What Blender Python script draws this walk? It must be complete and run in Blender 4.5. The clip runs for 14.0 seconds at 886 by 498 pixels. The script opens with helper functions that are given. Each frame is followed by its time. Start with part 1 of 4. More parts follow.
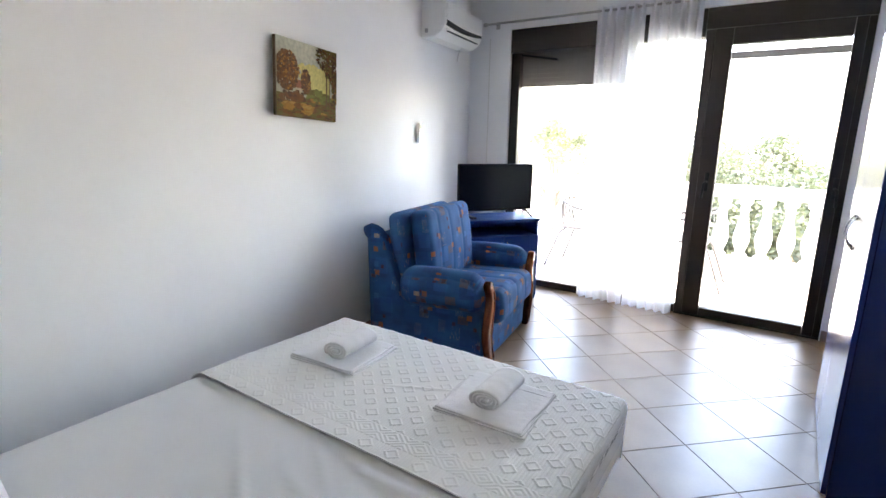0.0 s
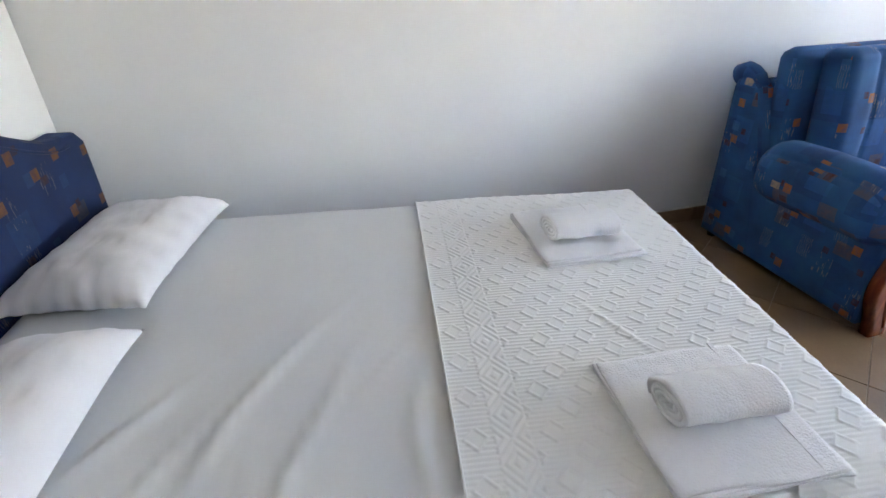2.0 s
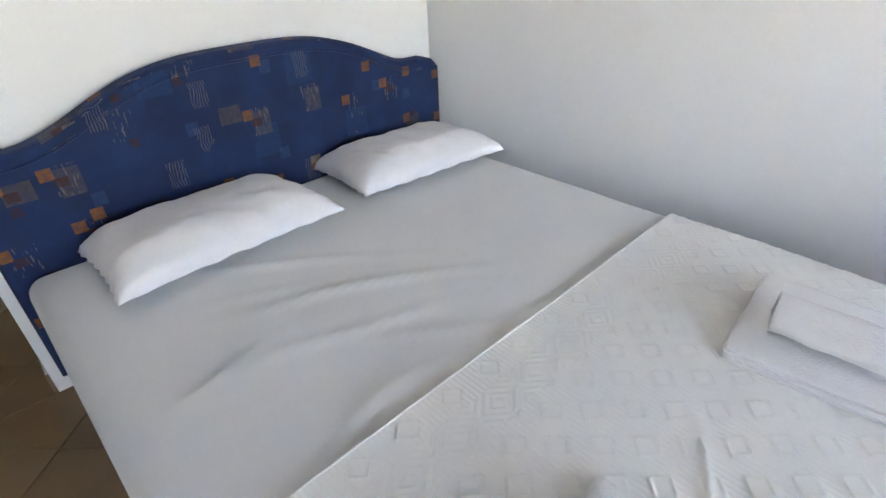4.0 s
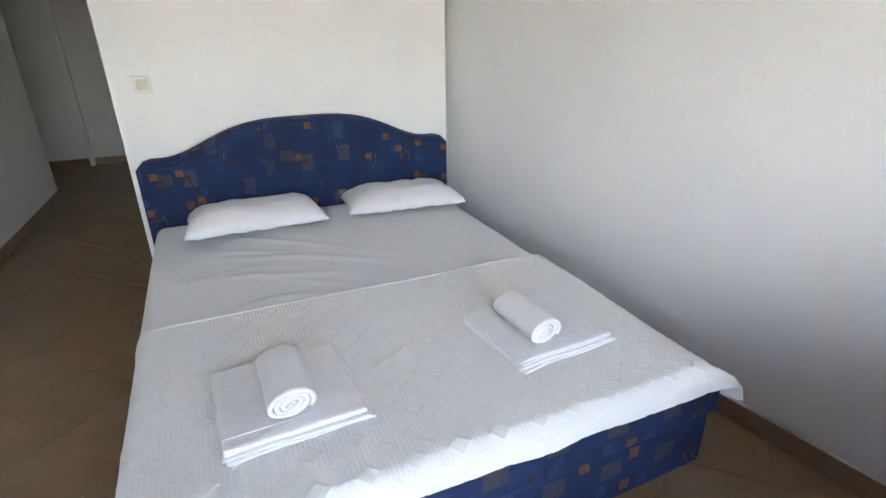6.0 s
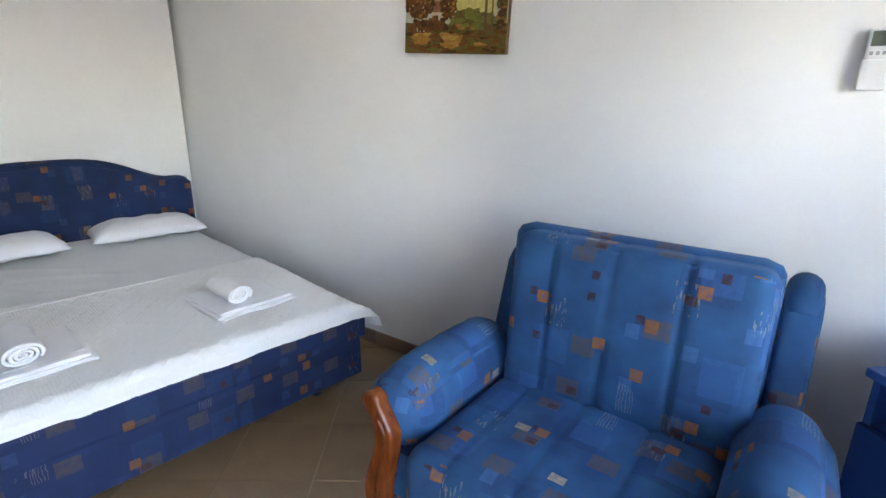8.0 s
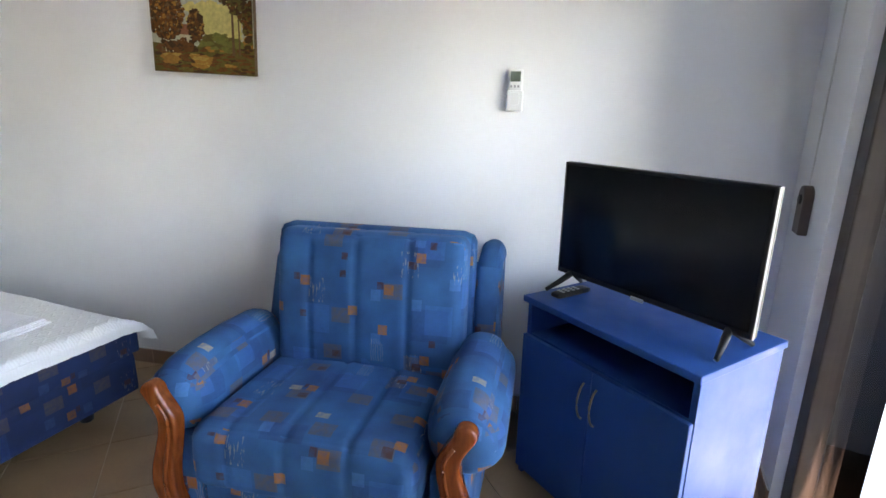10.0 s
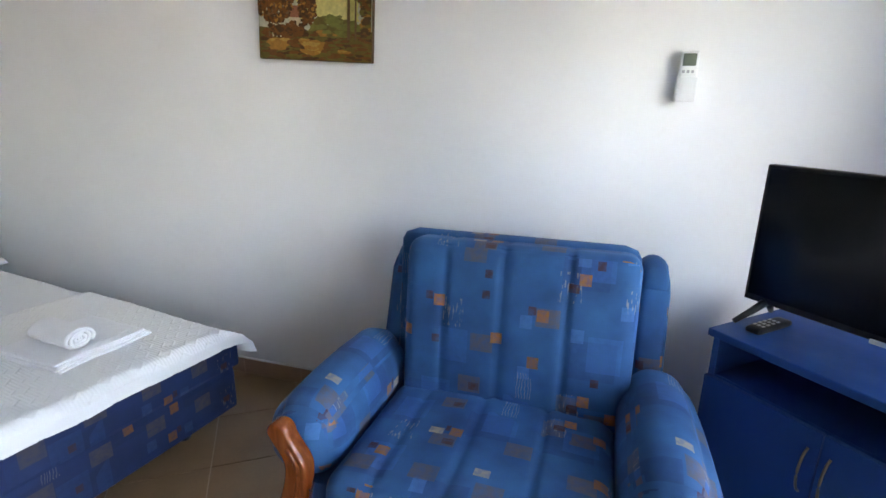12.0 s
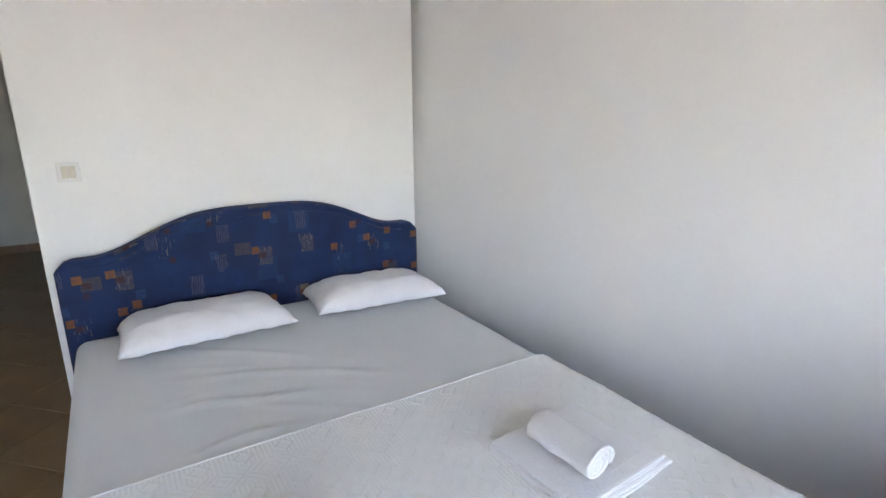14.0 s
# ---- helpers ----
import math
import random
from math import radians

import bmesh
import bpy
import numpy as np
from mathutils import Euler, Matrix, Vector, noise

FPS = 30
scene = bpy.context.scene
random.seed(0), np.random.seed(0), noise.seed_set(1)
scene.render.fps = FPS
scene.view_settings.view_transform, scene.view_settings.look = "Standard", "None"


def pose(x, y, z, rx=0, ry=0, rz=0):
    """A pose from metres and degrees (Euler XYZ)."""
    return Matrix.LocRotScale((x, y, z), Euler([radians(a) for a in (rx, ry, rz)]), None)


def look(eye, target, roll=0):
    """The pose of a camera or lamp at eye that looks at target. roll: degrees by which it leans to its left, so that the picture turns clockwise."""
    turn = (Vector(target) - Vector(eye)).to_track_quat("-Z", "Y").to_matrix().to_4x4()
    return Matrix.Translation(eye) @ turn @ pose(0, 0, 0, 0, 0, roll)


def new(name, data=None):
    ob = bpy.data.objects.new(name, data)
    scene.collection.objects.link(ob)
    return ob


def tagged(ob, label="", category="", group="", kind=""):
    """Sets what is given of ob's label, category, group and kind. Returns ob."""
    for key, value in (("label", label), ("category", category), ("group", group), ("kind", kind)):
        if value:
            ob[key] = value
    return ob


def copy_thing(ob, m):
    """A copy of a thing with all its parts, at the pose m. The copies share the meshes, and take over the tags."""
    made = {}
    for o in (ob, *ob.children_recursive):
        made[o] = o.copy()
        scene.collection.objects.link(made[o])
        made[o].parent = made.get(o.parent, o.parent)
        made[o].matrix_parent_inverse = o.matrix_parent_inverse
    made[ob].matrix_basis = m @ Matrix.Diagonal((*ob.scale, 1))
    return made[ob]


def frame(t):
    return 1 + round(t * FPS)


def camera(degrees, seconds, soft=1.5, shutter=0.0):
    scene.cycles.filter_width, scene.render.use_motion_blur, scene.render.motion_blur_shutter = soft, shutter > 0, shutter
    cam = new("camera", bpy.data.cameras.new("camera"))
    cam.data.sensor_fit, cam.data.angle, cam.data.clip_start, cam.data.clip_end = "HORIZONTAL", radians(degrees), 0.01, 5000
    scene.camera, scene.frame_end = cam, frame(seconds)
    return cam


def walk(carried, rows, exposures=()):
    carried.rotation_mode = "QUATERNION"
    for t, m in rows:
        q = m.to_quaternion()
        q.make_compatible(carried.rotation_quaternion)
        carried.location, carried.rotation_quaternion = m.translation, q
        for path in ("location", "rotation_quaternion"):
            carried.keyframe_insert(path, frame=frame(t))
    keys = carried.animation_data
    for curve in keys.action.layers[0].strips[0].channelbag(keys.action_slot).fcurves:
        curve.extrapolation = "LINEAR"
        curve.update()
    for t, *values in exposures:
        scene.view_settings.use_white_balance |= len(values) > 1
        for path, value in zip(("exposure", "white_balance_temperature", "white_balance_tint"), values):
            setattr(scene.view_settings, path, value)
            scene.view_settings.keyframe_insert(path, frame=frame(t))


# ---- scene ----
cam = camera(81.9, 14.0)
EXPOSURES = [(0.0, 5.43, 7850, 18), (2.0, 5.43, 8050, 18), (4.2, 5.42, 8100, 19), (6.4, 5.24, 8100, 19), (7.2, 5.16, 8100, 18),
             (8.0, 5.11, 8000, 17), (12.2, 5.11, 8000, 17), (13.0, 5.21, 8000, 19), (14.0, 5.26, 7850, 20)]
PATH = [
    (0, (1.864, 0.172, 1.330), (0.766, 1.786, 0.896), 0.96),
    (0.5, (1.846, 0.372, 1.294), (0.468, 1.717, 0.756), 0.68),
    (1, (1.778, 0.602, 1.235), (0.219, 1.609, 0.490), 0.14),
    (1.5, (1.723, 0.806, 1.208), (0.047, 1.428, 0.311), -0.25),
    (2, (1.730, 1.045, 1.190), (0.010, 1.229, 0.185), -1.21),
    (2.5, (1.685, 1.213, 1.165), (-0.019, 1.019, 0.136), -1.41),
    (3, (1.632, 1.356, 1.158), (0.032, 0.794, 0.098), -1.76),
    (3.5, (1.575, 1.508, 1.148), (0.177, 0.550, 0.085), -2.37),
    (4, (1.454, 1.628, 1.149), (0.311, 0.371, 0.093), -2.52),
    (4.2, (1.396, 1.686, 1.154), (0.342, 0.351, 0.103), -2.59),
    (6.3, (1.165, 2.847, 1.247), (0.448, 1.134, 0.505), -0.95),
    (6.5, (1.167, 2.956, 1.251), (0.435, 1.243, 0.524), -0.82),
    (7, (1.167, 3.215, 1.259), (0.257, 1.570, 0.578), -0.40),
    (7.5, (1.164, 3.427, 1.255), (0.030, 1.902, 0.631), 0.01),
    (8, (1.207, 3.561, 1.256), (-0.148, 2.210, 0.673), 0.48),
    (8.5, (1.273, 3.638, 1.255), (-0.279, 2.523, 0.665), 0.60),
    (9, (1.322, 3.725, 1.252), (-0.331, 2.769, 0.659), 0.43),
    (9.2, (1.340, 3.763, 1.257), (-0.329, 2.836, 0.660), 0.49),
    (10.25, (1.425, 3.850, 1.265), (-0.395, 3.180, 0.760), 1.0),
    (11.3, (1.352, 3.715, 1.245), (-0.440, 2.994, 0.725), 0.86),
    (11.5, (1.333, 3.633, 1.251), (-0.459, 2.917, 0.727), 1.21),
    (12, (1.291, 3.436, 1.255), (-0.432, 2.579, 0.708), 0.87),
    (12.5, (1.269, 3.146, 1.250), (-0.245, 1.968, 0.685), 0.58),
    (13, (1.295, 2.838, 1.215), (0.081, 1.369, 0.607), 0.52),
    (13.5, (1.329, 2.573, 1.207), (0.285, 0.977, 0.603), 0.12),
    (14, (1.276, 2.345, 1.252), (0.257, 0.699, 0.752), -0.20),
]
walk(cam, [(t, look(eye, target, roll)) for t, eye, target, roll in PATH], EXPOSURES)

# ---- world, sun, exposure ----
world = bpy.data.worlds.new("sky")
scene.world = world
world.use_nodes = True
wn = world.node_tree.nodes
sky = wn.new("ShaderNodeTexSky")
sky.sky_type = "NISHITA"
sky.sun_disc = False
sky.sun_elevation = radians(54)
sky.sun_rotation = radians(90)
sky.air_density, sky.dust_density, sky.ozone_density = 1.0, 1.2, 1.0
wn["Background"].inputs["Strength"].default_value = 0.15
world.node_tree.links.new(sky.outputs["Color"], wn["Background"].inputs["Color"])
sun_data = bpy.data.lights.new("sun", "SUN")
sun_data.energy, sun_data.angle, sun_data.color = 2.5, radians(0.6), (1.0, 0.975, 0.945)
sun = new("sun", sun_data)
sun.matrix_world = look((10, 1.2, 14), (0, 0, 0))


# ---- material helpers ----
def material(name, colour, rough=0.6, metal=0.0, spec=0.5, sheen=0.0):
    m = bpy.data.materials.new(name)
    m.use_nodes = True
    b = m.node_tree.nodes["Principled BSDF"]
    b.inputs["Base Color"].default_value = (*colour, 1)
    b.inputs["Roughness"].default_value = rough
    b.inputs["Metallic"].default_value = metal
    b.inputs["Specular IOR Level"].default_value = spec
    b.inputs["Sheen Weight"].default_value = sheen
    return m


def node(m, kind, **values):
    n = m.node_tree.nodes.new(kind)
    for key, value in values.items():
        n.inputs[key].default_value = value
    return n


def link(m, a, b):
    m.node_tree.links.new(a, b)


def bsdf(m):
    return m.node_tree.nodes["Principled BSDF"]


def coords(m):
    return node(m, "ShaderNodeTexCoord").outputs["Object"]


def ramp(m, fac, stops, constant=False):
    r = node(m, "ShaderNodeValToRGB")
    r.color_ramp.interpolation = "CONSTANT" if constant else "LINEAR"
    while len(r.color_ramp.elements) < len(stops):
        r.color_ramp.elements.new(0.5)
    for e, (p, c) in zip(r.color_ramp.elements, stops):
        e.position, e.color = p, (*c, 1)
    link(m, fac, r.inputs["Fac"])
    return r.outputs["Color"]


def mix(m, fac, a, b, blend="MIX"):
    n = m.node_tree.nodes.new("ShaderNodeMix")
    n.data_type, n.blend_type = "RGBA", blend
    for key, value in ((0, fac), (6, a), (7, b)):
        if isinstance(value, (int, float)):
            n.inputs[key].default_value = value
        elif isinstance(value, tuple):
            n.inputs[key].default_value = (*value, 1)
        else:
            link(m, value, n.inputs[key])
    return n.outputs[2]


def maths(m, op, a, b=0.0):
    n = m.node_tree.nodes.new("ShaderNodeMath")
    n.operation = op
    for key, value in ((0, a), (1, b)):
        if isinstance(value, (int, float)):
            n.inputs[key].default_value = value
        else:
            link(m, value, n.inputs[key])
    return n.outputs[0]


def noise_tex(m, scale, detail=4.0, vec=None):
    n = node(m, "ShaderNodeTexNoise", Scale=scale, Detail=detail)
    link(m, vec or coords(m), n.inputs["Vector"])
    return n.outputs["Fac"]


def add_bump(m, height, strength, distance=0.002):
    b = node(m, "ShaderNodeBump", Strength=strength, Distance=distance)
    link(m, height, b.inputs["Height"])
    link(m, b.outputs["Normal"], bsdf(m).inputs["Normal"])


def mottled(name, colour, spread, scale, fine, rough=0.6, bump=0.1, **kw):
    """Base colour with broad mottling and fine grain relief."""
    m = material(name, colour, rough, **kw)
    lo = tuple(max(0, c * (1 - spread)) for c in colour)
    hi = tuple(min(1, c * (1 + spread)) for c in colour)
    link(m, ramp(m, noise_tex(m, scale), [(0.3, lo), (0.7, hi)]), bsdf(m).inputs["Base Color"])
    add_bump(m, noise_tex(m, fine, 3.0), bump)
    r = ramp(m, noise_tex(m, scale * 3), [(0.3, (rough * 0.85,) * 3), (0.7, (min(1, rough * 1.15),) * 3)])
    link(m, r, bsdf(m).inputs["Roughness"])
    return m


WALL = mottled("white_wall_paint", (0.88, 0.88, 0.88), 0.025, 1.7, 160, 0.92, 0.10, spec=0.03)
CEIL = mottled("ceiling_paint", (0.88, 0.88, 0.875), 0.02, 2.0, 120, 0.85, 0.08)
GROUT = mottled("grout", (0.38, 0.30, 0.22), 0.15, 12, 300, 0.5, 0.2)
SKIRT = mottled("skirting_tile", (0.30, 0.19, 0.125), 0.12, 8, 60, 0.35, 0.05)
SILICONE = material("white_sealant", (0.75, 0.75, 0.73), 0.6)


def tile_material():
    m = material("beige_floor_tile", (0.6, 0.48, 0.36), 0.34, spec=0.7)
    v = coords(m)
    cloud = ramp(m, noise_tex(m, 5.0, 6.0), [(0.3, (0.246, 0.150, 0.080)), (0.7, (0.31, 0.198, 0.109))])
    speck = ramp(m, noise_tex(m, 90.0, 3.0), [(0.35, (0.93, 0.93, 0.93)), (0.6, (1, 1, 1))])
    both = mix(m, 0.6, cloud, speck, "MULTIPLY")
    info = node(m, "ShaderNodeObjectInfo").outputs["Random"]
    tone = ramp(m, info, [(0.0, (0.90, 0.90, 0.90)), (1.0, (1.06, 1.06, 1.06))])
    link(m, mix(m, 1.0, both, tone, "MULTIPLY"), bsdf(m).inputs["Base Color"])
    link(m, ramp(m, noise_tex(m, 9.0), [(0.3, (0.31,) * 3), (0.75, (0.38,) * 3)]), bsdf(m).inputs["Roughness"])
    add_bump(m, noise_tex(m, 14.0, 2.0), 0.06, 0.004)
    return m


TILE = tile_material()


def fabric_material(name, seed, low, high):
    """Blue velour woven with clusters of small squares, patches and fine scratch marks."""
    m = material(name, high, 0.85, sheen=0.05)
    bsdf(m).inputs["Sheen Roughness"].default_value = 0.4
    bsdf(m).inputs["Sheen Tint"].default_value = (0.35, 0.5, 1, 1)
    shift = node(m, "ShaderNodeMapping")
    shift.inputs["Location"].default_value = (seed, seed * 0.7, 0)
    link(m, node(m, "ShaderNodeTexCoord").outputs["UV"], shift.inputs["Vector"])
    vec = shift.outputs["Vector"]
    # pattern colours follow the base tone, so the bed's shaded copy darkens throughout
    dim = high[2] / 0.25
    base = ramp(m, noise_tex(m, 7.0, 4.0, vec), [(0.3, low), (0.7, high)])

    def cells(scale, offset):
        o = node(m, "ShaderNodeMapping")
        o.inputs["Location"].default_value = offset
        link(m, vec, o.inputs["Vector"])
        vo = node(m, "ShaderNodeTexVoronoi", Scale=scale, Randomness=0.8)
        vo.voronoi_dimensions, vo.distance = "2D", "CHEBYCHEV"
        link(m, o.outputs["Vector"], vo.inputs["Vector"])
        sub = node(m, "ShaderNodeVectorMath")
        sub.operation = "SUBTRACT"
        link(m, o.outputs["Vector"], sub.inputs[0])
        link(m, vo.outputs["Position"], sub.inputs[1])
        xyz = node(m, "ShaderNodeSeparateXYZ")
        link(m, sub.outputs["Vector"], xyz.inputs["Vector"])
        rgb = node(m, "ShaderNodeSeparateColor")
        link(m, vo.outputs["Color"], rgb.inputs["Color"])
        return xyz.outputs["X"], xyz.outputs["Y"], rgb.outputs

    def square(cell, cx, cy, hx, hy, channel, lo, hi):
        x, y, rgb = cell
        dx = maths(m, "LESS_THAN", maths(m, "ABSOLUTE", maths(m, "SUBTRACT", x, cx)), hx)
        dy = maths(m, "LESS_THAN", maths(m, "ABSOLUTE", maths(m, "SUBTRACT", y, cy)), hy)
        pick = maths(m, "MULTIPLY", maths(m, "GREATER_THAN", rgb[channel], lo), maths(m, "LESS_THAN", rgb[channel], hi))
        return maths(m, "MULTIPLY", maths(m, "MULTIPLY", dx, dy), pick)

    def lay(c, fac, colour, strength):
        worn = ramp(m, noise_tex(m, 60.0, 3.0, vec), [(0.35, (0.55,) * 3), (0.6, (1, 1, 1))])
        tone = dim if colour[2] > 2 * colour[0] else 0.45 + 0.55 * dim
        return mix(m, maths(m, "MULTIPLY", maths(m, "MULTIPLY", fac, strength), worn), c, tuple(k * tone for k in colour))

    stretch = node(m, "ShaderNodeMapping")
    stretch.inputs["Scale"].default_value = (1.0, 0.16, 1.0)
    link(m, vec, stretch.inputs["Vector"])
    upright = maths(m, "GREATER_THAN", noise_tex(m, 170.0, 2.0, stretch.outputs["Vector"]), 0.60)
    loops = node(m, "ShaderNodeTexWave", Scale=42.0, Distortion=9.0)
    loops.inputs["Detail Scale"].default_value = 0.6
    link(m, vec, loops.inputs["Vector"])
    curl = maths(m, "GREATER_THAN", loops.outputs["Fac"], 0.93)
    big, mid, fine, blue = cells(4.6, (0.3, 0.9, 0)), cells(5.6, (3.1, 1.7, 0)), cells(6.4, (7.7, 4.1, 0)), cells(7.5, (5.2, 8.3, 0))
    c = lay(base, square(big, 0, 0, 0.062, 0.055, "Red", 0.0, 0.5), (0.006, 0.030, 0.125), 0.42)
    c = lay(c, square(big, 0.03, 0.02, 0.045, 0.05, "Green", 0.5, 1.0), (0.020, 0.125, 0.36), 0.38)
    c = lay(c, square(blue, 0, 0, 0.017, 0.019, "Red", 0.0, 0.2), (0.045, 0.160, 0.40), 0.48)
    c = lay(c, square(mid, -0.01, 0.01, 0.033, 0.026, "Red", 0.0, 0.36), (0.100, 0.080, 0.080), 0.78)
    c = lay(c, square(mid, -0.012, 0.0, 0.028, 0.038, "Red", 0.72, 0.82), (0.14, 0.11, 0.095), 0.5)
    c = lay(c, maths(m, "MULTIPLY", square(mid, -0.004, 0.006, 0.032, 0.042, "Red", 0.62, 0.92), upright), (0.34, 0.29, 0.24), 0.55)
    c = lay(c, maths(m, "MULTIPLY", square(fine, 0.03, -0.03, 0.024, 0.040, "Blue", 0.0, 0.25), curl), (0.36, 0.31, 0.26), 0.7)
    c = lay(c, square(mid, 0.032, 0.030, 0.016, 0.016, "Green", 0.0, 0.42), (0.33, 0.120, 0.022), 0.95)
    c = lay(c, square(mid, 0.004, 0.004, 0.015, 0.012, "Green", 0.15, 0.5), (0.075, 0.020, 0.014), 0.9)
    c = lay(c, square(fine, 0, 0, 0.016, 0.017, "Red", 0.0, 0.26), (0.29, 0.105, 0.022), 0.95)
    c = lay(c, square(fine, -0.030, 0.012, 0.011, 0.012, "Red", 0.12, 0.5), (0.060, 0.016, 0.020), 0.9)
    c = lay(c, square(fine, 0.01, 0.0, 0.019, 0.013, "Red", 0.90, 0.95), (0.38, 0.29, 0.19), 0.85)
    link(m, c, bsdf(m).inputs["Base Color"])
    add_bump(m, noise_tex(m, 420.0, 2.0), 0.25, 0.001)
    return m


FABRIC = fabric_material("blue_patchwork_velour", 1.3, (0.008, 0.058, 0.165), (0.013, 0.116, 0.285))
# the armchair's velour again, with the shade on the bed put into its colours
FABRIC_BED = fabric_material("shaded_patchwork_velour", 4.6, (0.003, 0.013, 0.056), (0.005, 0.025, 0.096))


def cloth(name, colour, weave, bump, rough=0.9):
    m = material(name, colour, rough, sheen=0.15)
    lo = tuple(c * 0.96 for c in colour)
    link(m, ramp(m, noise_tex(m, 4.0), [(0.3, lo), (0.7, colour)]), bsdf(m).inputs["Base Color"])
    fine = noise_tex(m, weave, 2.0)
    broad = noise_tex(m, 18.0, 2.0)
    add_bump(m, maths(m, "ADD", fine, maths(m, "MULTIPLY", broad, 1.5)), bump, 0.002)
    return m


SHEET = cloth("pale_grey_sheet", (0.735, 0.74, 0.745), 600, 0.10)
SPREAD = cloth("white_jacquard_cotton", (0.84, 0.835, 0.82), 500, 0.12)
PILLOW = cloth("white_pillowcase", (0.83, 0.81, 0.84), 500, 0.10)
TOWEL = cloth("white_terry", (0.86, 0.85, 0.86), 230, 0.9, 1.0)
BLUE = mottled("blue_laminate", (0.009, 0.056, 0.200), 0.06, 3.0, 90, 0.5, 0.03, spec=0.22)
NAVY = mottled("dark_blue_gloss_laminate", (0.010, 0.030, 0.15), 0.08, 3.0, 90, 0.22, 0.02)
BLACK = mottled("black_plastic", (0.008, 0.008, 0.009), 0.2, 6, 200, 0.45, 0.05, spec=0.3)
SCREEN = material("black_screen", (0.003, 0.003, 0.0035), 0.16, spec=0.30)
GREYPL = material("grey_plastic", (0.35, 0.35, 0.36), 0.45)
CHROME = mottled("brushed_metal", (0.62, 0.61, 0.58), 0.08, 20, 300, 0.28, 0.05, metal=1.0)
BRASS = mottled("aged_bronze", (0.20, 0.16, 0.11), 0.12, 20, 300, 0.35, 0.05, metal=1.0)
WHITEPL = mottled("white_plastic", (0.80, 0.80, 0.79), 0.02, 6, 200, 0.38, 0.03)
DARKPL = material("dark_slot", (0.02, 0.02, 0.022), 0.5)
ROD = mottled("grey_rod_metal", (0.45, 0.43, 0.41), 0.1, 30, 200, 0.4, 0.03, metal=0.7)
FRAMEM = mottled("brown_window_frame", (0.026, 0.016, 0.012), 0.15, 4, 150, 0.42, 0.06)
SHUTTER = mottled("grey_brown_shutter", (0.16, 0.14, 0.13), 0.1, 5, 150, 0.5, 0.05)
CONCRETE = mottled("white_plaster_outside", (0.78, 0.77, 0.74), 0.05, 3, 90, 0.8, 0.15)
BALFLOOR = mottled("balcony_tile", (0.60, 0.59, 0.57), 0.08, 4, 70, 0.6, 0.1)
RATTAN = mottled("dark_tube_metal", (0.013, 0.012, 0.012), 0.15, 20, 160, 0.6, 0.1)
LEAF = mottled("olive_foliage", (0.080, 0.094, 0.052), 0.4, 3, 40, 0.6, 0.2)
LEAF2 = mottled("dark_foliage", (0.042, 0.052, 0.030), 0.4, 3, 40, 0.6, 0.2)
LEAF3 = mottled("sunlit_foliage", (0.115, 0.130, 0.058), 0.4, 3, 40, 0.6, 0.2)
for leaf_mat in (LEAF, LEAF2, LEAF3):           # light also passes through the leaves
    through_leaf = node(leaf_mat, "ShaderNodeBsdfTranslucent", Color=(0.085, 0.105, 0.050, 1))
    both_sides = leaf_mat.node_tree.nodes.new("ShaderNodeMixShader")
    both_sides.inputs[0].default_value = 0.25
    link(leaf_mat, bsdf(leaf_mat).outputs[0], both_sides.inputs[1])
    link(leaf_mat, through_leaf.outputs[0], both_sides.inputs[2])
    link(leaf_mat, both_sides.outputs[0], leaf_mat.node_tree.nodes["Material Output"].inputs["Surface"])
BARK = mottled("bark", (0.14, 0.10, 0.07), 0.3, 6, 40, 0.9, 0.6)
SOIL = mottled("dry_ground", (0.31, 0.31, 0.26), 0.25, 0.15, 4, 0.95, 0.4)
HILL = mottled("wooded_hill", (0.09, 0.105, 0.10), 0.35, 0.03, 0.5, 0.95, 0.4)


def wood_material():
    m = material("varnished_red_wood", (0.25, 0.085, 0.03), 0.24)
    s = node(m, "ShaderNodeMapping")
    s.inputs["Scale"].default_value = (30, 30, 5)
    link(m, coords(m), s.inputs["Vector"])
    g = noise_tex(m, 2.0, 6.0, s.outputs["Vector"])
    link(m, ramp(m, g, [(0.3, (0.125, 0.028, 0.008)), (0.55, (0.205, 0.050, 0.013)), (0.75, (0.27, 0.074, 0.021))]), bsdf(m).inputs["Base Color"])
    add_bump(m, g, 0.06, 0.001)
    return m


WOOD = wood_material()


def glass_material():
    m = bpy.data.materials.new("clear_glass")
    m.use_nodes = True
    t = m.node_tree
    t.nodes.remove(bsdf(m))
    a = node(m, "ShaderNodeBsdfTransparent", Color=(0.97, 0.98, 0.975, 1))
    b = node(m, "ShaderNodeBsdfGlossy", Roughness=0.01)
    f = node(m, "ShaderNodeFresnel", IOR=1.45)
    x = t.nodes.new("ShaderNodeMixShader")
    link(m, f.outputs[0], x.inputs[0])
    link(m, a.outputs[0], x.inputs[1])
    link(m, b.outputs[0], x.inputs[2])
    link(m, x.outputs[0], t.nodes["Material Output"].inputs["Surface"])
    return m


GLASS = glass_material()


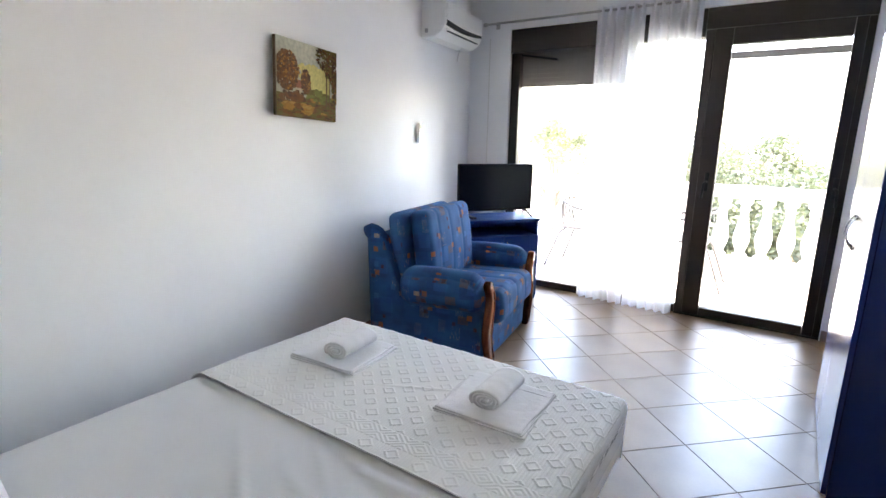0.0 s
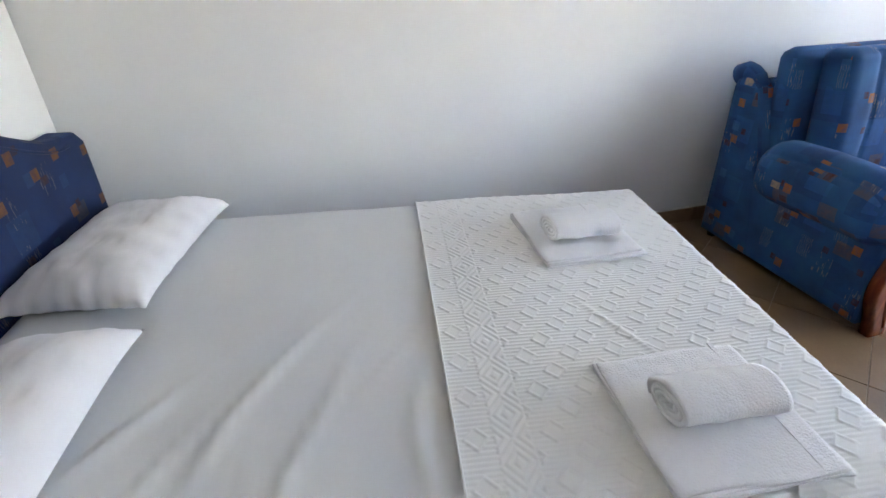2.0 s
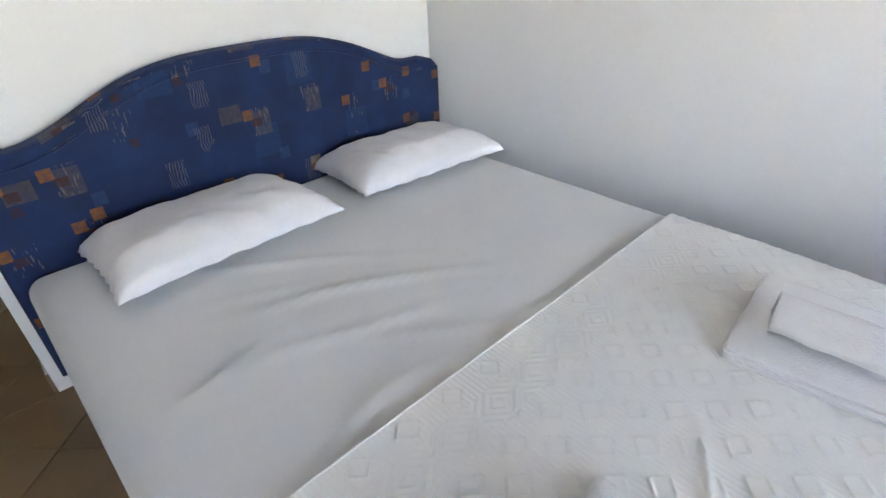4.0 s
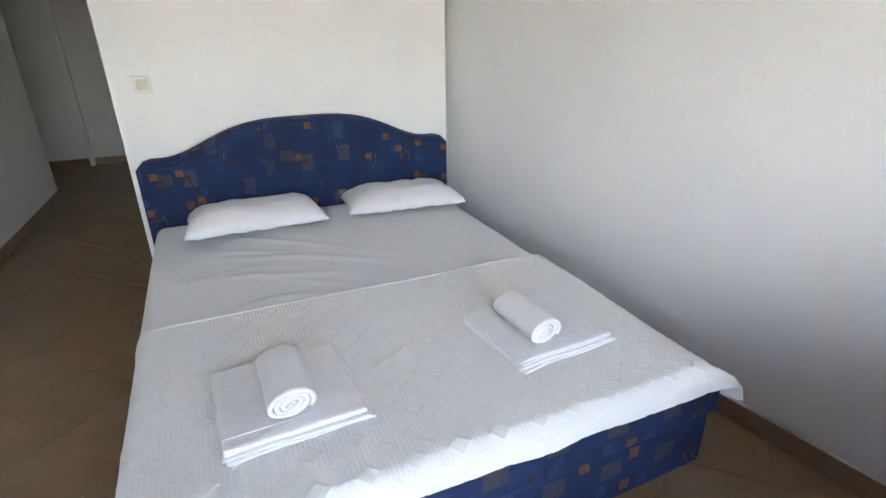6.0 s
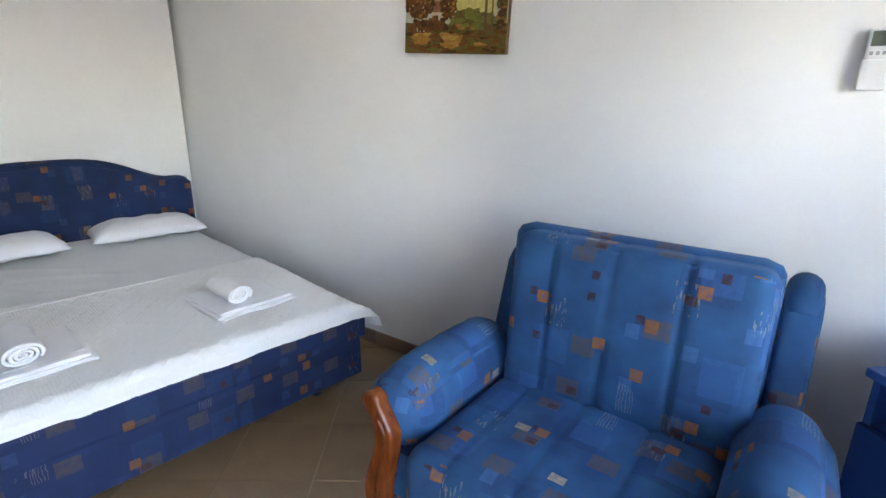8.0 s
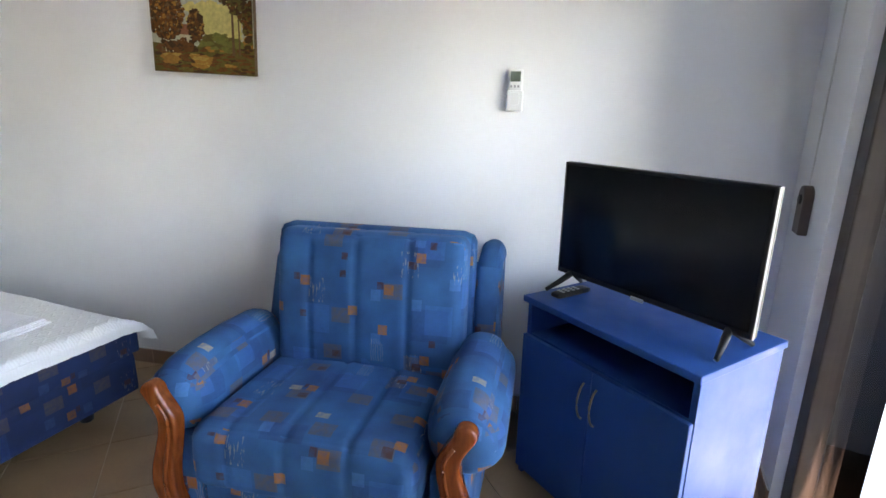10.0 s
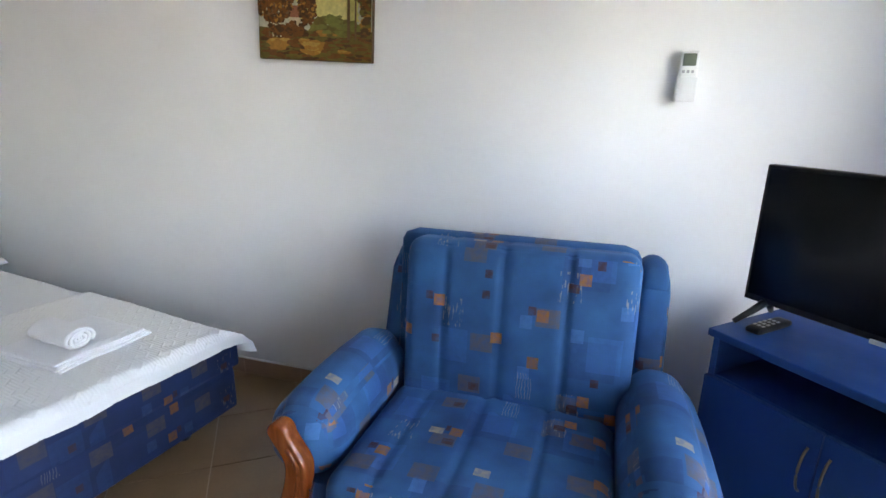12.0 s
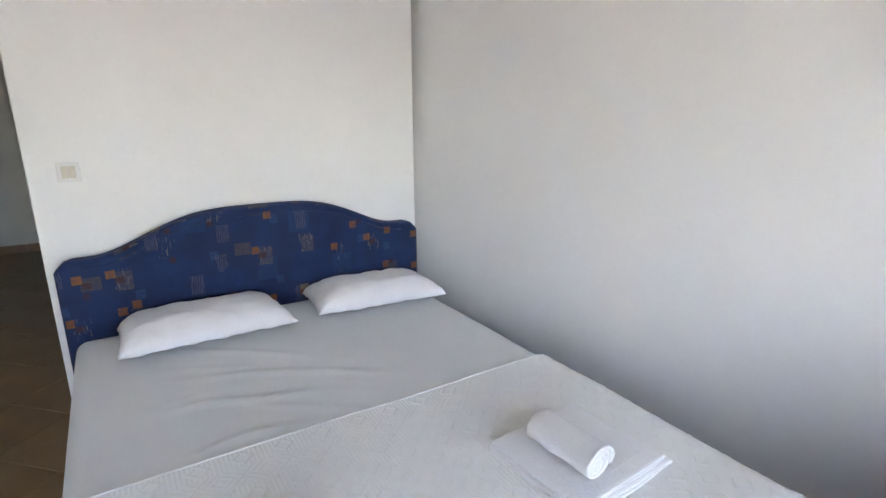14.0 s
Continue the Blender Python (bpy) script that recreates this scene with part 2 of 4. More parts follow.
def sheer_material():
    m = bpy.data.materials.new("sheer_white_voile")
    m.use_nodes = True
    t = m.node_tree
    t.nodes.remove(bsdf(m))
    d = node(m, "ShaderNodeBsdfDiffuse", Color=(0.92, 0.92, 0.94, 1))
    l = node(m, "ShaderNodeBsdfTranslucent", Color=(0.94, 0.94, 0.95, 1))
    p = node(m, "ShaderNodeBsdfTransparent", Color=(1, 1, 1, 1))
    x, y = t.nodes.new("ShaderNodeMixShader"), t.nodes.new("ShaderNodeMixShader")
    x.inputs[0].default_value = 0.50
    link(m, d.outputs[0], x.inputs[1])
    link(m, l.outputs[0], x.inputs[2])
    g = node(m, "ShaderNodeTexNoise", Scale=900.0)
    link(m, coords(m), g.inputs["Vector"])
    link(m, ramp(m, g.outputs["Fac"], [(0.3, (0.06,) * 3), (0.7, (0.14,) * 3)]), y.inputs[0])
    link(m, x.outputs[0], y.inputs[1])
    link(m, p.outputs[0], y.inputs[2])
    link(m, y.outputs[0], t.nodes["Material Output"].inputs["Surface"])
    return m


SHEER = sheer_material()


# ---- mesh helpers ----
def thing(name, label, category, group="", m=None, kind=""):
    ob = new(name)
    ob.empty_display_size = 0.05
    if m is not None:
        ob.matrix_world = m
    return tagged(ob, label, category, group, kind)


def part(name, bm, mat, parent=None, label="", smooth=False):
    me = bpy.data.meshes.new(name)
    bmesh.ops.recalc_face_normals(bm, faces=bm.faces)
    if mat in (FABRIC, FABRIC_BED):
        lay = bm.loops.layers.uv.new("weave")
        for f in bm.faces:
            a, b, c = abs(f.normal.x), abs(f.normal.y) * 0.75, abs(f.normal.z)
            for l in f.loops:
                p = l.vert.co
                l[lay].uv = (p.y, p.z + 0.3) if a >= max(b, c) else ((p.x, p.z) if b >= c else (p.y, -p.x))
    bm.to_mesh(me)
    bm.free()
    for k in (mat if isinstance(mat, (list, tuple)) else [mat]):
        me.materials.append(k)
    if smooth:
        me.polygons.foreach_set("use_smooth", [True] * len(me.polygons))
    ob = new(name, me)
    if parent is not None:
        ob.parent = parent
    return tagged(ob, label)


def solid(name, bm, mat, label, category, group="", kind="", smooth=False):
    return tagged(part(name, bm, mat, None, "", smooth), label, category, group, kind)


def box(x0, x1, y0, y1, z0, z1, bevel=0.0, seg=2, bm=None):
    own = bmesh.new()
    bmesh.ops.create_cube(own, size=1.0)
    for v in own.verts:
        v.co = Vector((x0 + (v.co.x + 0.5) * (x1 - x0), y0 + (v.co.y + 0.5) * (y1 - y0), z0 + (v.co.z + 0.5) * (z1 - z0)))
    if bevel:
        bmesh.ops.bevel(own, geom=own.edges[:], offset=bevel, segments=seg, profile=0.5, affect="EDGES")
    if bm is None:
        return own
    return merge(bm, own)


def merge(bm, other, m=None):
    me = bpy.data.meshes.new("tmp")
    if m is not None:
        other.transform(m)
    other.to_mesh(me)
    other.free()
    bm.from_mesh(me)
    bpy.data.meshes.remove(me)
    return bm


def prism(poly, lo, hi, axes="xz", bevel=0.0, seg=2):
    """Extrudes a flat outline; axes says which two axes it lies in."""
    bm = bmesh.new()
    place = {"xz": lambda a, b, c: (a, c, b), "yz": lambda a, b, c: (c, a, b), "xy": lambda a, b, c: (a, b, c)}[axes]
    low = [bm.verts.new(place(a, b, lo)) for a, b in poly]
    high = [bm.verts.new(place(a, b, hi)) for a, b in poly]
    bm.faces.new(low), bm.faces.new(high[::-1])
    for i in range(len(poly)):
        j = (i + 1) % len(poly)
        bm.faces.new((low[i], low[j], high[j], high[i]))
    bmesh.ops.recalc_face_normals(bm, faces=bm.faces)
    if bevel:
        rim = [e for e in bm.edges if (e.verts[0] in low) == (e.verts[1] in low)]
        bmesh.ops.bevel(bm, geom=rim, offset=bevel, segments=seg, profile=0.5, affect="EDGES")
    return bm


def tube(points, radius, sides=8, closed=False, bm=None):
    bm = bm or bmesh.new()
    pts = [Vector(p) for p in points]
    rings = []
    n = len(pts)
    for i, p in enumerate(pts):
        a, b = (pts[(i - 1) % n], pts[(i + 1) % n]) if closed else (pts[max(0, i - 1)], pts[min(n - 1, i + 1)])
        q = (b - a).to_track_quat("Z", "Y")
        r = radius(i / max(1, n - 1)) if callable(radius) else radius
        rings.append([bm.verts.new(p + q @ Vector((r * math.cos(k * math.tau / sides), r * math.sin(k * math.tau / sides), 0))) for k in range(sides)])
    for i in range(n if closed else n - 1):
        u, v = rings[i], rings[(i + 1) % n]
        for k in range(sides):
            bm.faces.new((u[k], u[(k + 1) % sides], v[(k + 1) % sides], v[k]))
    if not closed:
        bm.faces.new(rings[0][::-1]), bm.faces.new(rings[-1])
    return bm


def lathe(profile, sides=16):
    bm = bmesh.new()
    rings = [[bm.verts.new((r * math.cos(k * math.tau / sides), r * math.sin(k * math.tau / sides), z)) for k in range(sides)] for r, z in profile]
    for u, v in zip(rings, rings[1:]):
        for k in range(sides):
            bm.faces.new((u[k], u[(k + 1) % sides], v[(k + 1) % sides], v[k]))
    bm.faces.new(rings[0][::-1]), bm.faces.new(rings[-1])
    return bm


def sheet_grid(nu, nv, fn):
    """A surface of nu by nv cells from fn(u, v), both 0 to 1."""
    bm = bmesh.new()
    rows = [[bm.verts.new(fn(i / nu, j / nv)) for j in range(nv + 1)] for i in range(nu + 1)]
    for i in range(nu):
        for j in range(nv):
            bm.faces.new((rows[i][j], rows[i + 1][j], rows[i + 1][j + 1], rows[i][j + 1]))
    return bm


def soft_box(size, radius, cuts=12, shape=None):
    """A rounded block around the origin; shape(p, unit) may move its points."""
    bm = bmesh.new()
    bmesh.ops.create_cube(bm, size=2.0)
    bmesh.ops.subdivide_edges(bm, edges=bm.edges[:], cuts=cuts, use_grid_fill=True)
    h = Vector(size) / 2
    for v in bm.verts:
        unit = v.co.copy()
        p = Vector([unit[i] * h[i] for i in range(3)])
        q = Vector([max(-h[i] + radius, min(h[i] - radius, p[i])) for i in range(3)])
        d = p - q
        if d.length > 1e-9:
            p = q + d.normalized() * radius
        v.co = shape(p, unit) if shape else p
    return bm


# ---- shell of the room ----
SLOPE = -0.163                       # the long wall leans away from the square of the room
YW, XR, ZC, YE = 4.345, 2.530, 2.49, -3.86
XO, WIN0, WIN1, WINZ = 1.580, -0.305, 2.150, 2.225


def xl(y):
    return SLOPE * y


WALLM = pose(0, 0, 0, 0, 0, math.degrees(math.atan(0.163)))   # local x out from the long wall, local y along it

long_wall = solid("wall_west", prism([(0, -0.25), (xl(4.75), 4.75), (xl(4.75) - 0.25, 4.75), (-0.25, -0.25)], -0.1, ZC, "xy"), WALL, "white painted long wall behind bed and armchair", "wall", kind="structure")
head_wall = solid("wall_south", box(0, XO, YE - 0.02, 0, -0.1, ZC, 0.004), WALL, "white painted wall behind the headboard", "wall", kind="structure")
solid("wall_east", box(XR, XR + 0.2, -2.5, YW, -0.1, ZC), WALL, "white painted wall behind the wardrobe", "wall", kind="structure")
solid("wall_passage_end", box(XO - 0.2, 3.9, YE - 0.2, YE, -0.1, ZC), WALL, "white painted wall closing the passage", "wall", kind="structure")
solid("wall_passage_side", box(3.7, 3.9, YE, -2.3, -0.1, ZC), WALL, "white painted side wall of the passage", "wall", kind="structure")
solid("wall_passage_return", box(XR + 0.2, 3.7, -2.5, -2.3, -0.1, ZC), WALL, "white painted return wall of the passage", "wall", kind="structure")
wall_n = bmesh.new()
box(xl(YW) - 0.2, WIN0, YW, YW + 0.24, -0.1, ZC, bm=wall_n)
box(WIN1, XR + 0.2, YW, YW + 0.24, -0.1, ZC, bm=wall_n)
box(WIN0, WIN1, YW, YW + 0.24, WINZ, ZC, bm=wall_n)
solid("wall_north", wall_n, WALL, "white painted window wall around the balcony doors", "wall", kind="structure")
solid("ceiling", box(-1.2, 4.1, YE - 0.2, YW + 0.26, ZC, ZC + 0.2), CEIL, "plain white painted ceiling", "ceiling", kind="structure")
floor_ob = solid("floor", box(-1.0, 3.9, YE - 0.1, YW + 0.2, -0.15, -0.004), GROUT, "beige ceramic tiles laid diagonally with brown joints", "floor", kind="structure")
solid("corner_pipe_casing", box(2.475, 2.515, YE + 0.003, YE + 0.05, 0.0, ZC - 0.003, 0.004), WALL, "narrow white casing in the passage", "wall casing", kind="structure")

# skirting of brown tile with a white sealant line on top
skirt = thing("baseboard", "brown ceramic skirting with a white sealant line", "baseboard", kind="structure")


def skirting(a, b, inward):
    a, b = Vector((*a, 0)), Vector((*b, 0))
    along = (b - a).normalized()
    out = Vector((*inward, 0)).normalized()
    n = max(1, round((b - a).length / 0.31))
    step = (b - a).length / n
    for i in range(n):
        bm = box(i * step + 0.001, (i + 1) * step - 0.001, 0.0, 0.009, 0.0, 0.075, 0.0015, 1)
        m = Matrix((( along.x, out.x, 0, a.x), (along.y, out.y, 0, a.y), (0, 0, 1, 0), (0, 0, 0, 1)))
        bm.transform(m)
        part("skirting_tile", bm, SKIRT, skirt)
    bm = box(0, (b - a).length, 0.0, 0.006, 0.0755, 0.081)
    bm.transform(m)
    part("sealant", bm, SILICONE, skirt, "white sealant line")


wall_in = (1, 0.163)
skirting((xl(0.1) + 0.001, 0.1), (xl(YW) + 0.001, YW), wall_in)
skirting((xl(YW) + 0.02, YW - 0.001), (WIN0 - 0.002, YW - 0.001), (0, -1))
skirting((WIN1 + 0.004, YW - 0.001), (XR - 0.012, YW - 0.001), (0, -1))
skirting((XR - 0.001, -2.5), (XR - 0.001, YW - 0.012), (-1, 0))
skirting((XO, YE + 0.001), (2.473, YE + 0.001), (0, 1))
skirting((2.517, YE + 0.001), (3.68, YE + 0.001), (0, 1))
skirting((XO + 0.001, YE + 0.01), (XO + 0.001, -0.002), (1, 0))

# ---- balcony doors ----
YF0, YF1 = YW + 0.03, YW + 0.10


def bar(name, x0, x1, z0, z1, parent, y0=YF0, y1=YF1, mat=FRAMEM, bevel=0.005, label=""):
    return part(name, box(x0, x1, y0, y1, z0, z1, bevel), mat, parent, label)


def pane(x0, x1, z0, z1, parent):
    g = part("pane", box(x0, x1, YF0 + 0.03, YF0 + 0.045, z0, z1), GLASS, parent, "clear window pane")
    g.visible_shadow = False
    return g


win = thing("window_1", "dark brown fixed balcony glazing beside the door", "window", kind="structure")
bar("frame_top", WIN0, 1.213, 2.035, WINZ - 0.002, win, YF0 - 0.02, YF1 + 0.04, label="brown roller shutter box")
bar("stile", WIN0, -0.222, 0.0, 2.033, win)
bar("sill", -0.220, 1.213, 0.0, 0.06, win, bevel=0.004)
bar("mullion", 0.66, 0.74, 0.062, 2.033, win)
pane(-0.222, 0.66, 0.06, 2.035, win)
pane(0.74, 1.213, 0.06, 2.035, win)
for k in range(8):
    part("shutter_slat", box(-0.32, 0.72, YF1 + 0.02, YF1 + 0.034, 1.755 + k * 0.037, 1.7918 + k * 0.037, 0.002, 1), SHUTTER, win)
part("window_stay", box(0.0, 0.33, -0.012, 0.0, -0.009, 0.009, 0.003), BLACK, win, "dark metal window stay").matrix_local = pose(-0.205, YF0 - 0.002, 2.012, 0, 9.5, 0)
for x in (-0.09, 0.32):
    part("shutter_stop", lathe([(0.012, 0), (0.012, 0.02), (0.006, 0.024)], 10), WHITEPL, win, "white shutter stop").matrix_local = pose(x, YF1 + 0.02, 1.752, 90, 0, 0)

door = thing("door_1", "dark brown glazed balcony door, closed", "balcony door", kind="structure")
bar("frame_top", 1.215, WIN1, 2.085, WINZ - 0.002, door, YF0 - 0.02, YF1 + 0.04, label="brown roller shutter box")
bar("post", 1.215, 1.272, 0.0, 2.083, door)
bar("post", 2.110, WIN1, 0.0, 2.083, door)
leaf = bar("leaf", 1.274, 1.388, 0.012, 2.083, door, YF0 - 0.015, YF1 - 0.01)
bar("leaf_stile", 2.048, 2.1085, 0.012, 2.083, leaf, YF0 - 0.015, YF1 - 0.01)
bar("leaf_rail", 1.390, 2.046, 0.012, 0.075, leaf, YF0 - 0.015, YF1 - 0.01)
bar("leaf_rail", 1.390, 2.046, 1.975, 2.083, leaf, YF0 - 0.015, YF1 - 0.01)
pane(1.388, 2.048, 0.075, 1.976, door)
bar("shutter_rail", 1.22, 2.14, 1.89, 1.94, door, YF1 + 0.03, YF1 + 0.05, SHUTTER)
bar("threshold", 1.215, WIN1, -0.01, 0.010, door, YF0 - 0.02, YF1 + 0.03)


def lever(x, side):
    bm = box(-0.014, 0.014, -0.012, 0.0, -0.07, 0.07, 0.005)
    tube([(0, -0.005, 0), (0, -0.045, 0), (0.01 * side, -0.055, -0.01), (0.015 * side, -0.055, -0.115)], 0.009, 8, bm=bm)
    h = part("handle", bm, BLACK, door, "dark door handle", True)
    h.matrix_local = pose(x, YF0 - 0.016, 1.03)


lever(2.09, 1)
lever(1.335, -1)

# shutter strap winder on the window frame
winder = thing("strap_winder", "brown roller shutter strap winder with a pale strap", "shutter winder", m=pose(-0.50, YW - 0.001, 0.965, 0, 0, 180))
part("case", prism([(0.035 * math.cos(a), 0.06 + 0.035 * math.sin(a)) for a in [math.pi * k / 10 for k in range(11)]] + [(-0.035, -0.06), (0.035, -0.06)], 0.0, 0.028, "xz", 0.004), mottled("brown_winder_plastic", (0.10, 0.065, 0.05), 0.1, 8, 200, 0.4, 0.03), winder, smooth=False)
part("hub", lathe([(0.016, 0), (0.016, 0.004), (0.012, 0.006)], 16), FRAMEM, winder).matrix_local = pose(0, 0.028, 0.05, -90, 0, 0)
part("strap", box(-0.005, 0.005, 0.010, 0.012, 0.09, 1.20), mottled("beige_strap", (0.74, 0.73, 0.70), 0.05, 30, 400, 0.9, 0.2), winder, "thin pale shutter strap")

# curtain rod and sheer curtain
RY, RZ = YW - 0.085, 2.265
rod = thing("curtain_rod", "thin grey metal curtain rod above the balcony doors", "curtain rod")
part("pole", tube([(-0.50, RY, RZ), (2.3, RY, RZ)], 0.009, 10), ROD, rod, smooth=True)
for x in (-0.51, 2.31):
    part("finial", lathe([(0.006, -0.02), (0.016, -0.014), (0.018, 0.0), (0.014, 0.014), (0.004, 0.02)], 12), ROD, rod, smooth=True).matrix_local = pose(x, RY, RZ, 0, 90, 0)
for x in (-0.43, 0.85, 2.2):
    bm = tube([(x, RY, RZ), (x, YW - 0.004, RZ)], 0.006, 8)
    merge(bm, box(x - 0.018, x + 0.018, YW - 0.008, YW - 0.001, RZ - 0.03, RZ + 0.03, 0.003))
    part("bracket", bm, ROD, rod)


def curtain(x0, x1, folds, phase, low):
    def fn(u, v):
        x = x0 + (x1 - x0) * u
        spread = 1 + 0.05 * (1 - v)
        x = (x0 + x1) / 2 + (x - (x0 + x1) / 2) * spread
        depth = 0.022 + 0.006 * (1 - v)
        y = RY + depth * math.sin(u * folds * math.tau + phase + 0.9 * math.sin(3 * v + phase)) + 0.005 * math.sin(u * folds * 1.7 * math.tau + 1.7 + v)
        return (x, y, low + (RZ + 0.025 - low) * v - 0.006 * u)

    c = thing("sheer_curtain", "sheer white voile curtain hanging to the floor", "curtain", "curtains at the balcony doors")
    part("cloth", sheet_grid(150, 40, fn), SHEER, c, smooth=True)


curtain(0.465, 0.82, 6, 0.3, 0.022)
curtain(0.845, 1.20, 6, 1.9, 0.018)

# ---- bed ----
BX0, BX1, BY1, BZ = 0.115, 1.522, 1.935, 0.440
SKEW = -0.022                        # the bed stands slightly askew to the headboard wall
bed = thing("bed", "double bed with blue patchwork headboard, made up in pale sheet", "bed")
prof = []
for k in range(49):
    x = 0.036 + 1.512 * k / 48
    c = abs(x - 0.792)
    z = 0.742 + 0.146 * (0.5 + 0.5 * math.cos(math.pi * min(1, c / 0.645) ** 1.7))
    if c > 0.69:
        z -= 0.042 * ((c - 0.69) / 0.066) ** 2.4
    prof.append((x, z))
prof = [(0.036, 0.10)] + prof + [(1.548, 0.10)]
hb = prism(prof, 0.012, 0.095, "xz", 0.018, 3)
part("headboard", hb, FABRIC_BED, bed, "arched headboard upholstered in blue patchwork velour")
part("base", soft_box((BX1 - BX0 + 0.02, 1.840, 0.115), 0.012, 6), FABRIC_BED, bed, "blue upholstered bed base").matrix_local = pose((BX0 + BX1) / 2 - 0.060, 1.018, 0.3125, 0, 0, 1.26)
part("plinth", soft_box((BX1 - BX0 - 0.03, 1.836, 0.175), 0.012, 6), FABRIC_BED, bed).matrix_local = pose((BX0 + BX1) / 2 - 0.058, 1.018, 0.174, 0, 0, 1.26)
welt = []
for k in range(3, 46):
    (xa, za), (xb, zb) = prof[k], prof[k + 2]
    slope = math.atan2(zb - za, xb - xa)
    x, z = prof[k + 1]
    welt.append((x + 0.034 * math.sin(slope), 0.0955, z - 0.034 * math.cos(slope)))
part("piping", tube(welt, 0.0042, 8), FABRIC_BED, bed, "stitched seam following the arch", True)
for x in (BX0 + 0.10, BX1 - 0.12):
    for y in (0.2, 1.80):
        part("foot", lathe([(0.022, 0.0), (0.026, 0.006), (0.032, 0.092)], 12), BLACK, bed, "black plastic foot", True).matrix_local = pose(x, y, 0.0)


def sag(y):
    """How far the mattress sinks towards the foot of the bed."""
    return 0.020 * min(1.0, max(0.0, (y - 0.8) / 0.9))


RIDGES = [(-0.40, 0.30, 0.16, 0.010, 0.004, -0.35), (-0.30, 0.12, 0.26, 0.014, 0.007, -0.2), (-0.16, 0.28, 0.22, 0.012, 0.006, -0.1), (-0.05, 0.10, 0.15, 0.009, 0.004, -0.4), (0.05, 0.30, 0.18, 0.014, 0.006, 0.1), (-0.52, 0.22, 0.20, 0.016, 0.006, -0.5), (-0.22, 0.45, 0.12, 0.010, 0.005, 0.2)]


def mattress_shape(p, unit):
    z = p.z
    if unit.z > 0.2:
        x, y = p.x, p.y
        for y0, x0, length, wide, high, lean in RIDGES:
            line = y0 + 0.45 * (0.45 - x) ** 2 + lean * (x - x0) + 0.02 * noise.noise(Vector((x * 5, y0 * 9, 0)))
            along = math.exp(-((x - x0) / length) ** 2)
            z += 1.45 * high * along * math.exp(-((y - line) / wide) ** 2)
        z += 0.003 * noise.noise(Vector((x * 6, y * 6, 2))) - sag(y + 1.01)
        for y0 in (-0.10, 0.10):
            z += 0.0012 * math.exp(-((y - y0) / 0.004) ** 2) * (1 if -0.1 < x < 0.5 else 0)
    return Vector((p.x + SKEW * (p.y + 0.9), p.y, z))


part("mattress", soft_box((BX1 - BX0, 1.825, 0.20), 0.045, 110, mattress_shape), SHEET, bed, "mattress under a pale grey sheet", True).matrix_local = pose((BX0 + BX1) / 2, 1.010, BZ - 0.100)


def fold(c, lo, hi, r):
    """Lays a length over an edge of radius r: the place along and the drop."""
    sign, d = (1, c - hi) if c > hi else (-1, lo - c)
    if d <= 0:
        return c, 0.0
    edge = hi if sign > 0 else lo
    if d < r * math.pi / 2:
        return edge + sign * r * math.sin(d / r), r * (1 - math.cos(d / r))
    return edge + sign * r, r + d - r * math.pi / 2


def spread_relief(x, y):
    """Raised ribs, scattered diamonds and a band of nested diamonds along the hem."""
    band = y - 1.125
    if 0.070 < band < 0.134:
        bx = (x / 0.105) % 1.0 - 0.5
        by = (band - 0.102) / 0.085
        ring = abs(bx) + abs(by)
        return 0.0019 * (0.5 + 0.5 * math.sin(ring * math.tau * 5.0))
    h = 0.0007 * math.sin(x * math.tau / 0.0108)
    if band > 0.140 or 0.008 < band < 0.064:
        row = math.floor((y - 1.279) / 0.050) if band > 0.1 else 0
        gy = (y - 1.279) / 0.050 - row - 0.5 if band > 0.1 else (band - 0.036) / 0.050
        gx = x / 0.100 + 0.5 * (row % 2)
        gx = gx - math.floor(gx) - 0.5
        d = abs(gx * 0.100) / 0.0255 + abs(gy * 0.050) / 0.0235
        if d < 1.12:
            h = 0.0021 * math.exp(-((d - 0.93) / 0.14) ** 2) + 0.0005
    return h


YH = 1.125


def spread_point(u, v):
    cx = BX0 - 0.115 + (BX1 + 0.225 - BX0 + 0.115) * u
    cy = YH + (BY1 + 0.052 - YH) * v
    x, dx = fold(cx, BX0 + 0.03, BX1 - 0.045, 0.045)
    y, dy = fold(cy, 0.0, BY1 - 0.04, 0.04)
    flare = 0.34 * min(dx, 0.13) if cx < BX0 else -0.05 * dx
    x += -flare if cx < BX0 else flare
    y += 0.10 * dy
    if cx < BX0:
        x -= 0.9 * min(dx, dy)
    z = BZ + 0.006 - sag(y) - max(dx, dy) - 0.35 * min(dx, dy)
    hang = max(dx, dy)
    wob = noise.noise(Vector((cx * 5, cy * 5, 1.0)))
    if hang > 0.03:
        x += 0.012 * wob * (dx > 0.03)
        y += 0.012 * noise.noise(Vector((cx * 7, 4.0, 2.0))) * (dy > 0.03)
    z += 0.0035 * wob + spread_relief(cx, cy)
    crease = math.exp(-((cy - 1.60 - 0.5 * (cx - 1.0)) / 0.010) ** 2) * math.exp(-((cx - 0.9) / 0.12) ** 2)
    z += 0.004 * crease
    hem = min(1.0, v / 0.012)
    z += 0.0012 * (1 - hem)
    return (x + SKEW * (y - 0.1), y, z + 0.004)


spread = thing("bedspread", "white cotton bedspread with woven diamonds over the foot of the bed", "bedspread")
part("cloth", sheet_grid(620, 330, spread_point), SPREAD, spread, smooth=True)
hem_pts = [Vector(spread_point(k / 60, 0.002)) + Vector((0, 0, 0.001)) for k in range(61)]
part("hem", tube(hem_pts, 0.0022, 6), SPREAD, spread, "stitched hem", True)


